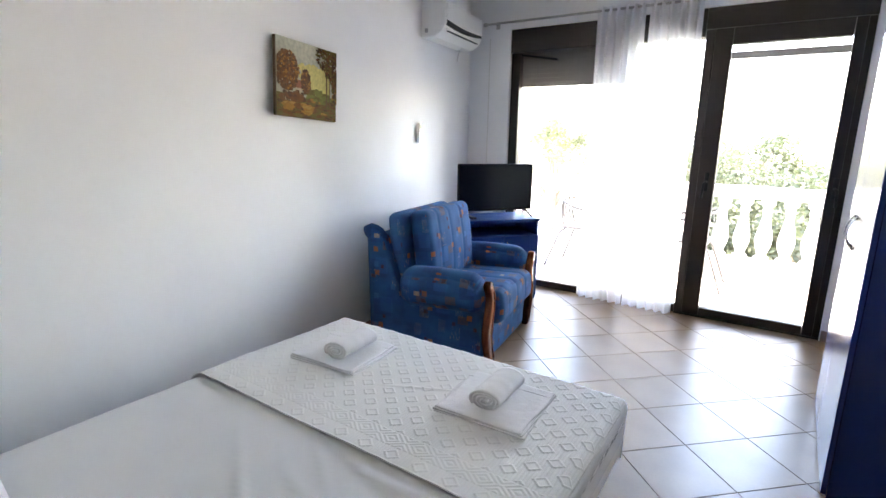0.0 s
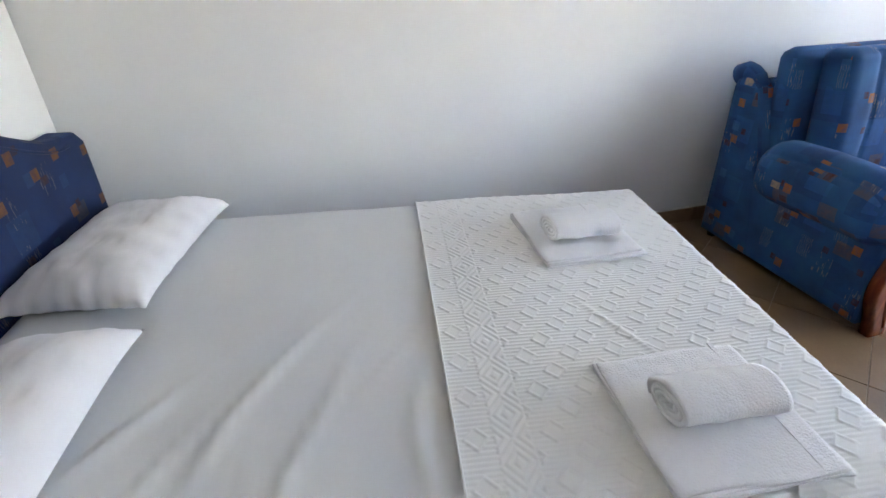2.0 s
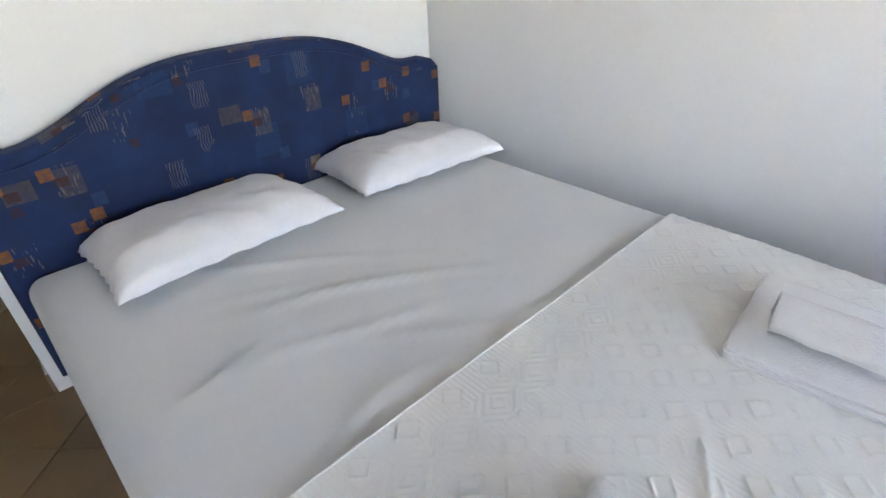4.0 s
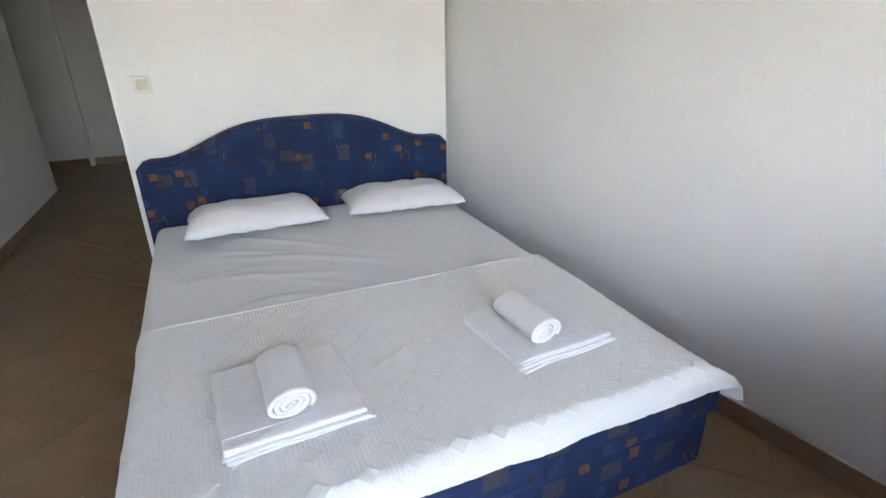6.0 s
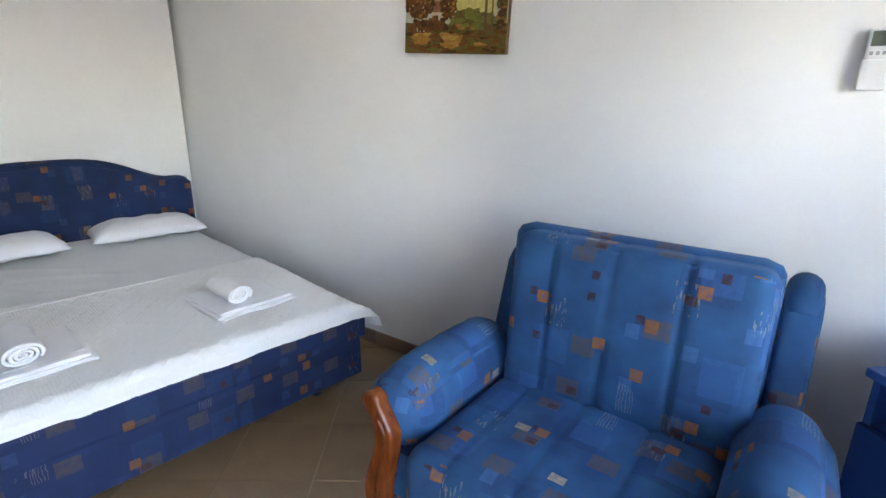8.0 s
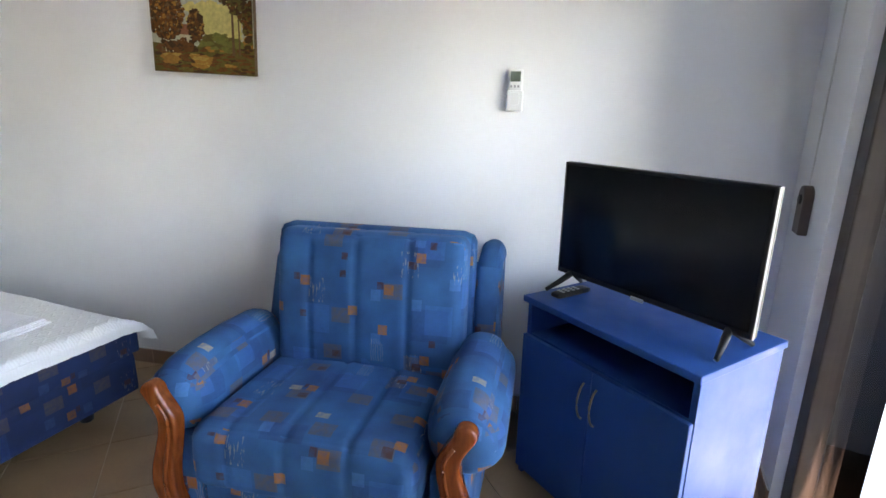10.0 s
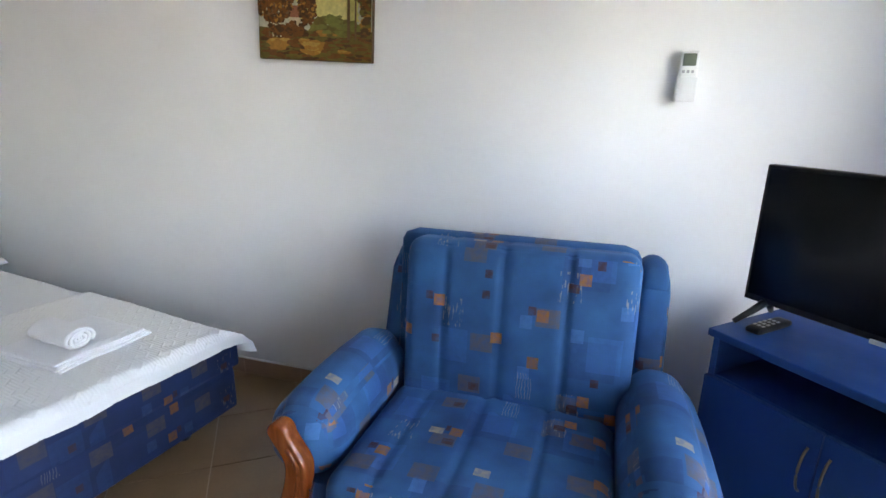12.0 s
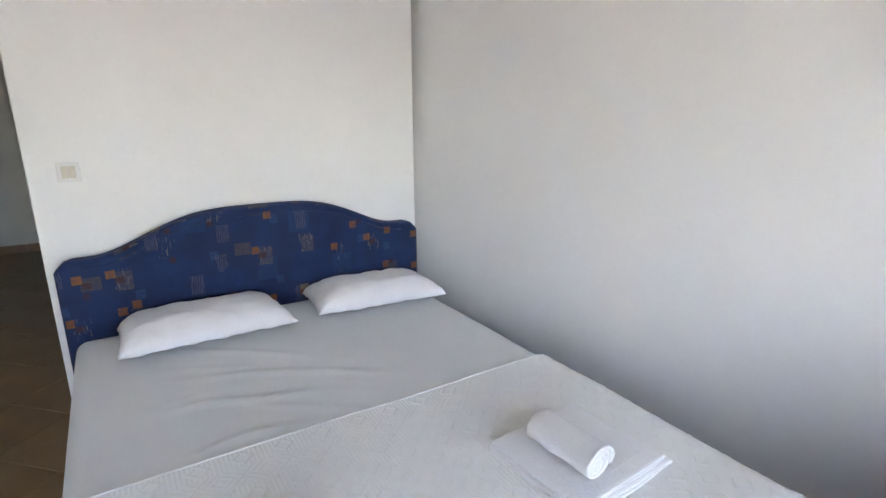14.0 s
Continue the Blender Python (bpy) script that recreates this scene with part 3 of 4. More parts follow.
def pillow(cx, cy, turn, w, d, h, tilt, seed):
    def side(sgn):
        def fn(u, v):
            a, b = u * 2 - 1, v * 2 - 1
            x = w / 2 * a * (0.95 + 0.05 * b * b)
            y = d / 2 * b * (0.91 + 0.09 * a ** 4)
            x += 0.003 * math.sin(b * 24 + seed) * max(0, abs(a) - 0.8) / 0.2
            t = (max(0, 1 - a ** 6) * max(0, 1 - b ** 4)) ** 0.6
            wr = noise.noise(Vector((a * 3 + seed, b * 3, sgn))) * 0.013 * t + 0.004 * t * noise.noise(Vector((a * 7 + b * 3, b * 9 + seed, sgn)))
            pleat = 0.0045 * math.sin(b * 26 + seed) * max(0, abs(a) - 0.72) / 0.28 + 0.005 * math.sin(a * 21 + seed) * max(0, abs(b) - 0.7) / 0.3
            return (x, y, sgn * (h / 2 * t) * (1.15 if sgn > 0 else 0.30) + wr + pleat * (1 - max(abs(a), abs(b)) ** 8))
        return fn

    bm = sheet_grid(48, 36, side(1))
    merge(bm, sheet_grid(48, 36, side(-1)))
    bmesh.ops.remove_doubles(bm, verts=bm.verts[:], dist=0.0006)
    p = solid("pillow", bm, PILLOW, "plump white pillow lying against the blue headboard", "pillow", "pillows on the bed", smooth=True)
    p.matrix_world = pose(cx, cy, BZ + 0.15 * h + 0.010, tilt, 0, turn)
    return p


pillow(1.085, 0.283, 1, 0.60, 0.425, 0.145, 5, 0.4)
pillow(0.385, 0.288, -6, 0.575, 0.40, 0.140, 4, 2.9)


def folded_towel(cx, cy, turn, w, d, label):
    t = thing("folded_towel", label, "towel", "towels on the bed", pose(cx, cy, BZ + 0.010 - sag(cy), 0, 0, turn))
    layers = 4
    for k in range(layers):
        def shape(p, unit, k=k):
            wob = noise.noise(Vector((p.x * 7, p.y * 7, cx * 9)))
            edge = noise.noise(Vector((p.x * 9 + k * 5, p.y * 9, k + cx * 9)))
            return p + Vector((0.010 * edge, 0.011 * noise.noise(Vector((p.y * 8, p.x * 6, k * 3.0))), 0.0035 * wob + 0.0016 * edge + 0.0012 * noise.noise(p * 60)))
        part("fold", soft_box((w - 0.005 * k, d - 0.007 * k, 0.0078), 0.0037, 34, shape), TOWEL, t, smooth=True).matrix_local = pose(0.004 * (k % 2), -0.004 * k, 0.004 + 0.0058 * k, 0, 0, (1.6, -1.1, 0.7, -0.4)[k])
    stripe = box(-w / 2 + 0.004, w / 2 - 0.006, d / 2 - 0.055, d / 2 - 0.045, 0.0, 0.0015)
    part("border", stripe, TOWEL, t, "woven border").matrix_local = pose(0, -0.012, 0.0248)
    return t


def rolled_towel(cx, cy, turn, length, radius, z, label):
    t = thing("rolled_towel", label, "towel", "towels on the bed", pose(cx, cy, z + radius * 0.79 - sag(cy), 0, 0, turn))
    turns, n = 3.6, 110
    pts = []
    for k in range(n + 1):
        a = turns * math.tau * k / n
        r = 0.006 + (radius - 0.006) * k / n
        pts.append((r * math.cos(a) * 1.25, r * math.sin(a) * 0.82))
    thick = (radius - 0.006) / turns * 0.93
    bm = bmesh.new()
    ys = [-length / 2 + length * j / 30 for j in range(31)]
    grid = []
    for s in (0, 1):
        rows = []
        for k, (x, z0) in enumerate(pts):
            d = math.hypot(x, z0)
            f = (d - thick * s) / d if d > thick else 1 - 0.5 * s
            rows.append([bm.verts.new((x * f + 0.0025 * noise.noise(Vector((k * 0.3, y * 22, s))), y + 0.006 * math.sin(k * 0.21 + 1.2) * (1 if abs(y) > length * 0.4 else 0), z0 * f + 0.0030 * noise.noise(Vector((k * 0.25, y * 24, 3 + s))))) for y in ys])
        grid.append(rows)
    for s in (0, 1):
        for k in range(n):
            for j in range(30):
                bm.faces.new((grid[s][k][j], grid[s][k + 1][j], grid[s][k + 1][j + 1], grid[s][k][j + 1]))
    for k in range(n):
        for j in (0, 30):
            bm.faces.new((grid[0][k][j], grid[0][k + 1][j], grid[1][k + 1][j], grid[1][k][j]))
    for k in (0, n):
        for j in range(30):
            bm.faces.new((grid[0][k][j], grid[0][k][j + 1], grid[1][k][j + 1], grid[1][k][j]))
    part("roll", bm, TOWEL, t, smooth=True)
    return t


folded_towel(1.122, 1.604, 3, 0.325, 0.320, "white terry towel folded flat on the bedspread")
rolled_towel(1.130, 1.602, 2, 0.200, 0.047, BZ + 0.033, "small white towel rolled on a folded towel")
folded_towel(0.412, 1.592, 5, 0.325, 0.305, "white terry towel folded flat on the bedspread")
rolled_towel(0.456, 1.588, 3, 0.195, 0.047, BZ + 0.033, "small white towel rolled on a folded towel")

# ---- armchair ----
chair = thing("armchair", "blue patchwork velour fold-out armchair with red wooden arm fronts", "armchair", m=WALLM @ pose(0, 2.955, 0))


def groove(y, lines, width):
    """Depth of the stitched grooves that run between the channels of a cushion: 1 on a seam, 0 away from it."""
    return max(math.exp(-abs(y - l) / width) for l in lines)


SEAMS = (-0.205, -0.035, 0.145)


def seat_shape(p, unit):
    g = groove(p.y, SEAMS, 0.007)
    x, z = p.x, p.z
    if unit.z > 0:
        z += 0.016 * (1 - unit.y ** 2) - 0.011 * g * unit.z ** 4
        z += 0.003 * noise.noise(Vector((p.x * 7, p.y * 7, 1)))
    if unit.x > 0:
        x += 0.010 * (1 - unit.z ** 2) - 0.008 * g * unit.x ** 4
    return Vector((x, p.y, z))


def back_shape(p, unit):
    g = groove(p.y, SEAMS, 0.007)
    x, z = p.x, p.z
    if unit.x > 0:
        x += 0.020 * (1 - unit.z ** 2) * (1 - 0.4 * unit.y ** 2) - 0.011 * g * unit.x ** 4
        x += 0.003 * noise.noise(Vector((p.z * 7, p.y * 7, 5)))
    if unit.z > 0:
        z -= 0.006 * g * unit.z ** 4
    return Vector((x, p.y, z))


part("seat_cushion", soft_box((0.50, 0.655, 0.205), 0.050, 60, seat_shape), FABRIC, chair, "channelled seat cushion", True).matrix_local = pose(0.722, 0, 0.315, 0, -2, 0)
part("front_panel", soft_box((0.46, 0.645, 0.20), 0.02, 6), FABRIC, chair).matrix_local = pose(0.700, 0, 0.122)
part("backrest", soft_box((0.135, 0.665, 0.515), 0.042, 60, back_shape), FABRIC, chair, "channelled back cushion", True).matrix_local = pose(0.425, 0.025, 0.612, 0, -7, 0)
part("back_mattress", soft_box((0.105, 0.755, 0.52), 0.045, 14), FABRIC, chair, "folded mattress behind the back cushion", True).matrix_local = pose(0.292, -0.012, 0.598, 0, -6, 0)
part("back_frame", soft_box((0.13, 0.735, 0.66), 0.03, 8), FABRIC, chair, smooth=True).matrix_local = pose(0.175, 0.005, 0.385)
part("under_frame", soft_box((0.55, 0.80, 0.12), 0.02, 4), FABRIC, chair).matrix_local = pose(0.42, 0, 0.13)


def spline(keys, z):
    """Eases between (height, value) keys."""
    for (a, p), (b, q) in zip(keys, keys[1:]):
        if z <= b:
            f = (z - a) / (b - a)
            f = f * f * (3 - 2 * f)
            return p + (q - p) * f
    return keys[-1][1]


# the wooden front: in at the floor, out at the belly, in at the neck, then rolled outwards
SWEEP = [(0.0, 0.386), (0.20, 0.442), (0.41, 0.404), (0.515, 0.452)]
BROAD = [(0.0, 0.034), (0.22, 0.039), (0.41, 0.031), (0.515, 0.031)]


def arm_front(s):
    steps = 34
    front = []
    for k in range(steps + 1):
        z = 0.495 * k / steps
        y, h = spline(SWEEP, z), spline(BROAD, z)
        front.append((s * y, z, h))
    y1, z1, h1 = front[-1]
    cap = [(y1 + h1 * math.cos(a), z1 + h1 * math.sin(a)) for a in [math.pi - math.pi * k / 10 for k in range(1, 10)]]
    poly = [(y - h, z) for y, z, h in front] + cap + [(y + h, z) for y, z, h in front[::-1]]
    wood = part("arm_front", prism(poly, 0.905, 0.952, "yz", 0.011, 4), WOOD, chair, "curved red varnished wooden arm front", True)
    rib = [(0.953, y - s * h * 0.30, z) for y, z, h in front[3:-2]]
    part("bead", tube(rib, 0.0055, 8), WOOD, wood, "raised moulding on the wood", True)


for s in (-1, 1):
    lo, hi = (-0.452, -0.362) if s < 0 else (0.366, 0.456)
    crest = 0.0 if s > 0 else 0.030                 # the wing by the bed is a little lower and shorter
    w = prism([(0.125, 0.03), (0.43, 0.03), (0.37 - crest, 0.42), (0.285 - 1.6 * crest, 0.735 - crest), (0.24 - 1.3 * crest, 0.765 - crest), (0.19 - crest * 0.5, 0.775 - crest), (0.125, 0.755 - crest), (0.110, 0.72 - crest)], lo, hi, "xz", 0.024, 4)
    part("wing", w, FABRIC, chair, "upholstered side wing", True)
    ym = (lo + hi) / 2
    top = tube([(0.098, ym, 0.735 - crest * 0.3), (0.130, ym, 0.757 - crest * 0.5), (0.180 - crest, ym, 0.767 - crest), (0.235 - 2 * crest, ym, 0.757 - crest), (0.265 - 2 * crest, ym, 0.72 - crest)], lambda f: 0.046 - 0.008 * f, 16)
    part("wing_roll", top, FABRIC, chair, "padded roll on the wing", True)
    side = prism([(0.30, 0.03), (0.90, 0.03), (0.90, 0.34), (0.30, 0.36)], *((-0.450, -0.345) if s < 0 else (0.345, 0.450)), "xz", 0.018, 3)
    part("side_panel", side, FABRIC, chair, "upholstered side panel")

    def arm_shape(p, unit, s=s):
        y, z = p.y, p.z
        f = 0.5 + 0.5 * unit.x
        if unit.z > 0:
            z += 0.020 * (1 - unit.y ** 2) + 0.012 * math.sin(math.pi * f) - 0.010 * f ** 4
            z -= 0.004 * math.exp(-((p.x - 0.02) / 0.008) ** 2)
        if unit.y * s > 0:
            y += 0.016 * s * (1 - unit.z ** 2) * (0.5 + 0.5 * f)
        else:
            y += 0.010 * s * max(0.0, -unit.z)
        return Vector((p.x, y, z + 0.003 * noise.noise(Vector((p.x * 6, p.y * 8, s)))))

    part("arm", soft_box((0.545, 0.200, 0.215), 0.088, 24, arm_shape), FABRIC, chair, "padded armrest", True).matrix_local = pose(0.635, s * 0.425, 0.424, 0, -1.5, 0)
    arm_front(s)
    part("foot", lathe([(0.02, 0), (0.024, 0.03)], 10), BLACK, chair).matrix_local = pose(0.16, s * 0.40, 0.002)


# ---- corner cabinet with the television ----
CAB = pose(-0.186, 3.532, 0, 0, 0, 53.0)     # local x along its front, local y to its back
CW, CD, CH = 0.617, 0.380, 0.682
cab = thing("tv_cabinet", "blue laminate television cabinet with two doors and an open shelf", "cabinet", m=CAB)
part("top", box(-0.008, CW + 0.008, -0.018, CD, CH - 0.022, CH, 0.003), BLUE, cab)
part("side", box(0, 0.018, 0, CD, 0.0, CH - 0.023, 0.001, 1), BLUE, cab)
part("side", box(CW - 0.018, CW, 0, CD, 0.0, CH - 0.023, 0.001, 1), BLUE, cab)
part("back", box(0.019, CW - 0.019, CD - 0.006, CD, 0.03, CH - 0.023), BLUE, cab)
part("bottom", box(0.019, CW - 0.019, 0.01, CD - 0.007, 0.05, 0.068), BLUE, cab)
part("shelf", box(0.019, CW - 0.019, 0.004, CD - 0.007, 0.532, 0.550), BLUE, cab)
part("plinth", box(0.019, CW - 0.019, 0.02, 0.036, 0.0, 0.049), BLUE, cab)
for s in (0, 1):
    x0, x1 = (0.002, CW / 2 - 0.0015) if s == 0 else (CW / 2 + 0.0015, CW - 0.002)
    d = part("door", box(x0, x1, -0.018, -0.001, 0.035, 0.547, 0.0015, 1), BLUE, cab, "blue laminate cabinet door")
    hx = CW / 2 - 0.024 if s == 0 else CW / 2 + 0.024
    arc = [(hx, -0.019 - 0.024 * math.sin(math.pi * k / 12) ** 0.6, 0.380 + 0.120 * k / 12) for k in range(13)]
    part("handle", tube(arc, 0.0032, 8), BRASS, d, "bronze bow handle", True)

TV = pose(-0.134, 3.866, 0, 0, 0, 54.0)
tv = thing("television", "black flat-screen television, switched off, on two splayed feet", "television", m=TV)
TW, T0, T1 = 0.663, 0.733, 1.113
part("bezel", box(-TW / 2, TW / 2, 0.0, 0.03, T0, T1, 0.004), BLACK, tv)
part("screen", box(-TW / 2 + 0.009, TW / 2 - 0.009, -0.0015, 0.004, T0 + 0.018, T1 - 0.009, 0.0008, 1), SCREEN, tv, "black glossy screen")
part("housing", box(-TW / 2 + 0.08, TW / 2 - 0.08, 0.0305, 0.07, T0 + 0.02, T0 + 0.27, 0.012), BLACK, tv)
part("edge_trim", box(TW / 2 + 0.0002, TW / 2 + 0.0016, 0.002, 0.012, T0, T1), mottled("dull_silver_edge", (0.20, 0.20, 0.20), 0.05, 30, 300, 0.45, 0.02, metal=0.4), tv, "thin dull silver edge")
part("badge", box(-0.022, 0.022, -0.004, 0.001, T0 - 0.006, T0 + 0.006, 0.002), GREYPL, tv)
for s in (-1, 1):
    bm = tube([(s * 0.27, 0.015, T0 + 0.01), (s * 0.285, -0.035, 0.712), (s * 0.298, -0.082, CH + 0.006)], lambda f: 0.012 - 0.005 * f, 8)
    tube([(s * 0.27, 0.015, T0 + 0.01), (s * 0.285, 0.055, 0.712), (s * 0.298, 0.088, CH + 0.006)], lambda f: 0.012 - 0.005 * f, 8, bm=bm)
    part("foot", bm, BLACK, tv, "splayed black foot", True)

remote = thing("remote_control", "black television remote control lying on the cabinet", "remote control", m=pose(-0.243, 3.660, CH + 0.0005, 0, 0, 144))
part("body", soft_box((0.15, 0.042, 0.018), 0.008, 8), BLACK, remote, smooth=True).matrix_local = pose(0, 0, 0.009)
for k in range(3):
    for j in range(4):
        part("button", box(-0.05 + 0.022 * j, -0.038 + 0.022 * j, -0.013 + 0.011 * k, -0.006 + 0.011 * k, 0.017, 0.0195, 0.001, 1), GREYPL, remote)

# ---- on the long wall ----
PIC = WALLM @ pose(0.001, 1.868, 1.416, -2.7, 0, 0)


def painting():
    w, h, d = 0.475, 0.378, 0.021
    p = thing("painting", "unframed canvas painting of a wooded country lane, hung slightly askew", "painting", m=PIC)
    part("canvas", box(0.0, d, 0.0, w, 0.0, h, 0.003), mottled("painted_canvas_edge", (0.10, 0.055, 0.025), 0.4, 14, 200, 0.7, 0.3), p, "dark painted canvas on stretcher")
    rng = random.Random(5)

    def paint(name, c):
        return mottled("paint_" + name, c, 0.18, 60, 300, 0.8, 0.3, spec=0.25)

    mats = [paint("sky", (0.46, 0.46, 0.37)), paint("glow", (0.60, 0.52, 0.19)), paint("hill", (0.17, 0.16, 0.04)), paint("grass", (0.13, 0.10, 0.022)), paint("umber", (0.075, 0.034, 0.013)),
            paint("russet", (0.15, 0.055, 0.014)), paint("ochre", (0.34, 0.16, 0.033)), paint("lane", (0.42, 0.25, 0.065)), paint("trunk", (0.15, 0.085, 0.04)), paint("roof", (0.30, 0.12, 0.07)), paint("wallpaint", (0.55, 0.48, 0.33))]
    bm = bmesh.new()
    lift = [d]

    def blob(y, z, ry, rz, mat, n=11, rough=0.3):
        lift[0] += 0.0000035
        vs = []
        for k in range(n):
            a = math.tau * k / n
            q = 1 + rough * (rng.random() - 0.5) * 2
            vs.append(bm.verts.new((lift[0] + 0.0006, min(w - 0.002, max(0.002, y + ry * q * math.cos(a))), min(h - 0.002, max(0.002, z + rz * q * math.sin(a))))))
        f = bm.faces.new(vs)
        f.material_index = mat

    def quad(pts, mat):
        lift[0] += 0.0000035
        bm.faces.new([bm.verts.new((lift[0] + 0.0006, y, z)) for y, z in pts]).material_index = mat

    quad([(0.001, 0.10), (w - 0.001, 0.10), (w - 0.001, h - 0.001), (0.001, h - 0.001)], 0)
    for k in range(70):
        blob(0.19 + rng.random() * 0.21, 0.15 + rng.random() * 0.12, 0.03, 0.018, 1)
    for k in range(60):
        y = 0.23 + rng.random() * 0.19
        blob(y, 0.10 + rng.random() * (0.055 - abs(y - 0.31) * 0.25), 0.022, 0.010, rng.choice((2, 2, 3)))
    quad([(0.001, 0.001), (w - 0.001, 0.001), (w - 0.001, 0.105), (0.28, 0.10), (0.001, 0.115)], 3)
    for k in range(300):
        blob(rng.random() * w, rng.random() * 0.10, 0.020, 0.005, rng.choice((3, 3, 4, 5, 5)))
    for cy, cz, ry, rz in ((0.085, 0.055, 0.050, 0.030), (0.235, 0.045, 0.060, 0.032), (0.20, 0.070, 0.03, 0.008), (0.365, 0.035, 0.03, 0.010)):
        for k in range(26):
            blob(cy + rng.uniform(-0.6, 0.6) * ry, cz + rng.uniform(-0.6, 0.6) * rz, ry * 0.4, rz * 0.25, rng.choice((6, 6, 7)))
    for k in range(30):
        blob(0.27 + rng.random() * 0.11, 0.085 + rng.random() * 0.018, 0.02, 0.006, rng.choice((2, 6, 3)))
    for y in (0.045, 0.062, 0.078, 0.095):
        quad([(y, 0.08), (y + 0.006, 0.08), (y + 0.005, 0.15), (y + 0.001, 0.15)], 10 if y > 0.05 else 8)
    quad([(0.135, 0.115), (0.185, 0.115), (0.185, 0.150), (0.135, 0.150)], 10)
    quad([(0.157, 0.115), (0.166, 0.115), (0.166, 0.138), (0.157, 0.138)], 4)
    quad([(0.105, 0.150), (0.115, 0.192), (0.180, 0.188), (0.195, 0.148)], 9)
    for k in range(70):
        blob(0.13 + rng.gauss(0, 0.05), 0.105 + rng.gauss(0, 0.010), 0.014, 0.008, rng.choice((4, 5, 5)), 8, 0.45)
    for k in range(620):
        a, r = rng.random() * math.tau, rng.random() ** 0.5
        blob(0.075 + 0.085 * r * math.cos(a), 0.225 + 0.095 * r * math.sin(a), 0.0085, 0.007, rng.choice((4, 4, 4, 5, 5, 5, 8, 6)), 7, 0.45)
    for k in range(280):
        a, r = rng.random() * math.tau, rng.random() ** 0.5
        blob(0.215 + 0.036 * r * math.cos(a), 0.185 + 0.062 * r * math.sin(a), 0.0075, 0.006, rng.choice((5, 5, 4, 4, 6)), 7, 0.45)
    for k in range(60):
        blob(0.44 + rng.random() * 0.032, 0.10 + rng.random() * 0.16, 0.014, 0.010, rng.choice((4, 6, 3)), 8, 0.45)
    for y, wd in ((0.378, 0.013), (0.408, 0.008)):
        quad([(y, 0.075), (y + wd, 0.075), (y + wd * 0.7, h - 0.03), (y + wd * 0.15, h - 0.03)], 8)
    for k in range(420):
        y = 0.29 + rng.random() ** 0.55 * 0.182
        blob(y, h - 0.006 - rng.random() ** 1.2 * (0.05 + 0.15 * (y - 0.28) / 0.18), 0.009, 0.006, rng.choice((4, 4, 5, 3, 3)), 7, 0.45)
    part("picture", bm, mats, p, "autumn trees along a sunlit lane with a small house")


painting()

ACM = WALLM @ pose(0.001, 3.435, 2.035)
ac = thing("air_conditioner", "white wall-mounted split air conditioner with a dark outlet", "air conditioner", m=ACM)
aw = 0.725
body = prism([(0.0, 0.26), (0.165, 0.255), (0.195, 0.235), (0.200, 0.09), (0.17, 0.035), (0.11, 0.0), (0.0, 0.0)], 0.0, aw, "xz", 0.008, 2)
part("case", body, WHITEPL, ac)
part("front_panel", soft_box((0.012, aw - 0.03, 0.122), 0.005, 6), WHITEPL, ac, smooth=True).matrix_local = pose(0.201, aw / 2, 0.175)
mouth = [(0.018 + (aw - 0.036) * k / 16, 0.112 - 0.014 * math.sin(math.pi * k / 16)) for k in range(17)]
mouth += [(y, z - 0.016 - 0.020 * (1 - (y - 0.018) / (aw - 0.036)) ** 0.5) for y, z in mouth[::-1]]
part("outlet", prism(mouth, 0.12, 0.2025, "yz"), DARKPL, ac, "dark curved air outlet")
part("louvre", box(0.14, 0.196, 0.04, aw - 0.04, 0.048, 0.060, 0.002), WHITEPL, ac, "white outlet flap")
part("louvre_gap", box(0.14, 0.1905, 0.07, aw - 0.07, 0.041, 0.047, 0.001, 1), DARKPL, ac, "dark slit under the flap")
part("side_mark", box(0.03, 0.055, -0.0012, 0.002, 0.03, 0.06, 0.001, 1), GREYPL, ac)
cable = [(0.06, 0.59, 0.0), (0.04, 0.60, -0.04), (0.02, 0.62, -0.09), (0.012, 0.66, -0.06), (0.012, 0.68, 0.0)]
part("cable", tube(cable, 0.004, 6), WHITEPL, ac, "hanging white cable", True)

REM = WALLM @ pose(0.001, 3.405, 1.272)
rc = thing("wall_remote", "white air conditioner remote in a wall holder", "remote control", m=REM)
part("holder", box(0.0, 0.021, -0.030, 0.030, 0.0, 0.075, 0.004), WHITEPL, rc)
part("body", box(0.003, 0.018, -0.026, 0.026, 0.02, 0.150, 0.005), WHITEPL, rc)
part("display", box(0.0182, 0.0194, -0.019, 0.019, 0.106, 0.142, 0.001, 1), mottled("green_grey_display", (0.11, 0.13, 0.10), 0.1, 40, 200, 0.2, 0.0), rc, "dark display")
for k in range(3):
    part("button", box(0.018, 0.0202, -0.018 + 0.013 * k, -0.010 + 0.013 * k, 0.085, 0.094, 0.001, 1), GREYPL, rc)
part("flap", box(0.0212, 0.0224, -0.017, 0.017, 0.022, 0.068, 0.001, 1), WHITEPL, rc)

# ---- light switch ----
sw = thing("light_switch", "white double light switch on the headboard wall", "light switch", m=pose(1.452, 0.0005, 1.060))
part("plate", box(-0.036, 0.036, 0.0, 0.009, -0.036, 0.036, 0.003), WHITEPL, sw)
for s in (-1, 1):
    part("rocker", box(-0.0105 + s * 0.0115, 0.0105 + s * 0.0115, 0.008, 0.0135, -0.022, 0.022, 0.002), mottled("ivory_rocker", (0.66, 0.62, 0.53), 0.03, 20, 200, 0.35, 0.0), sw)

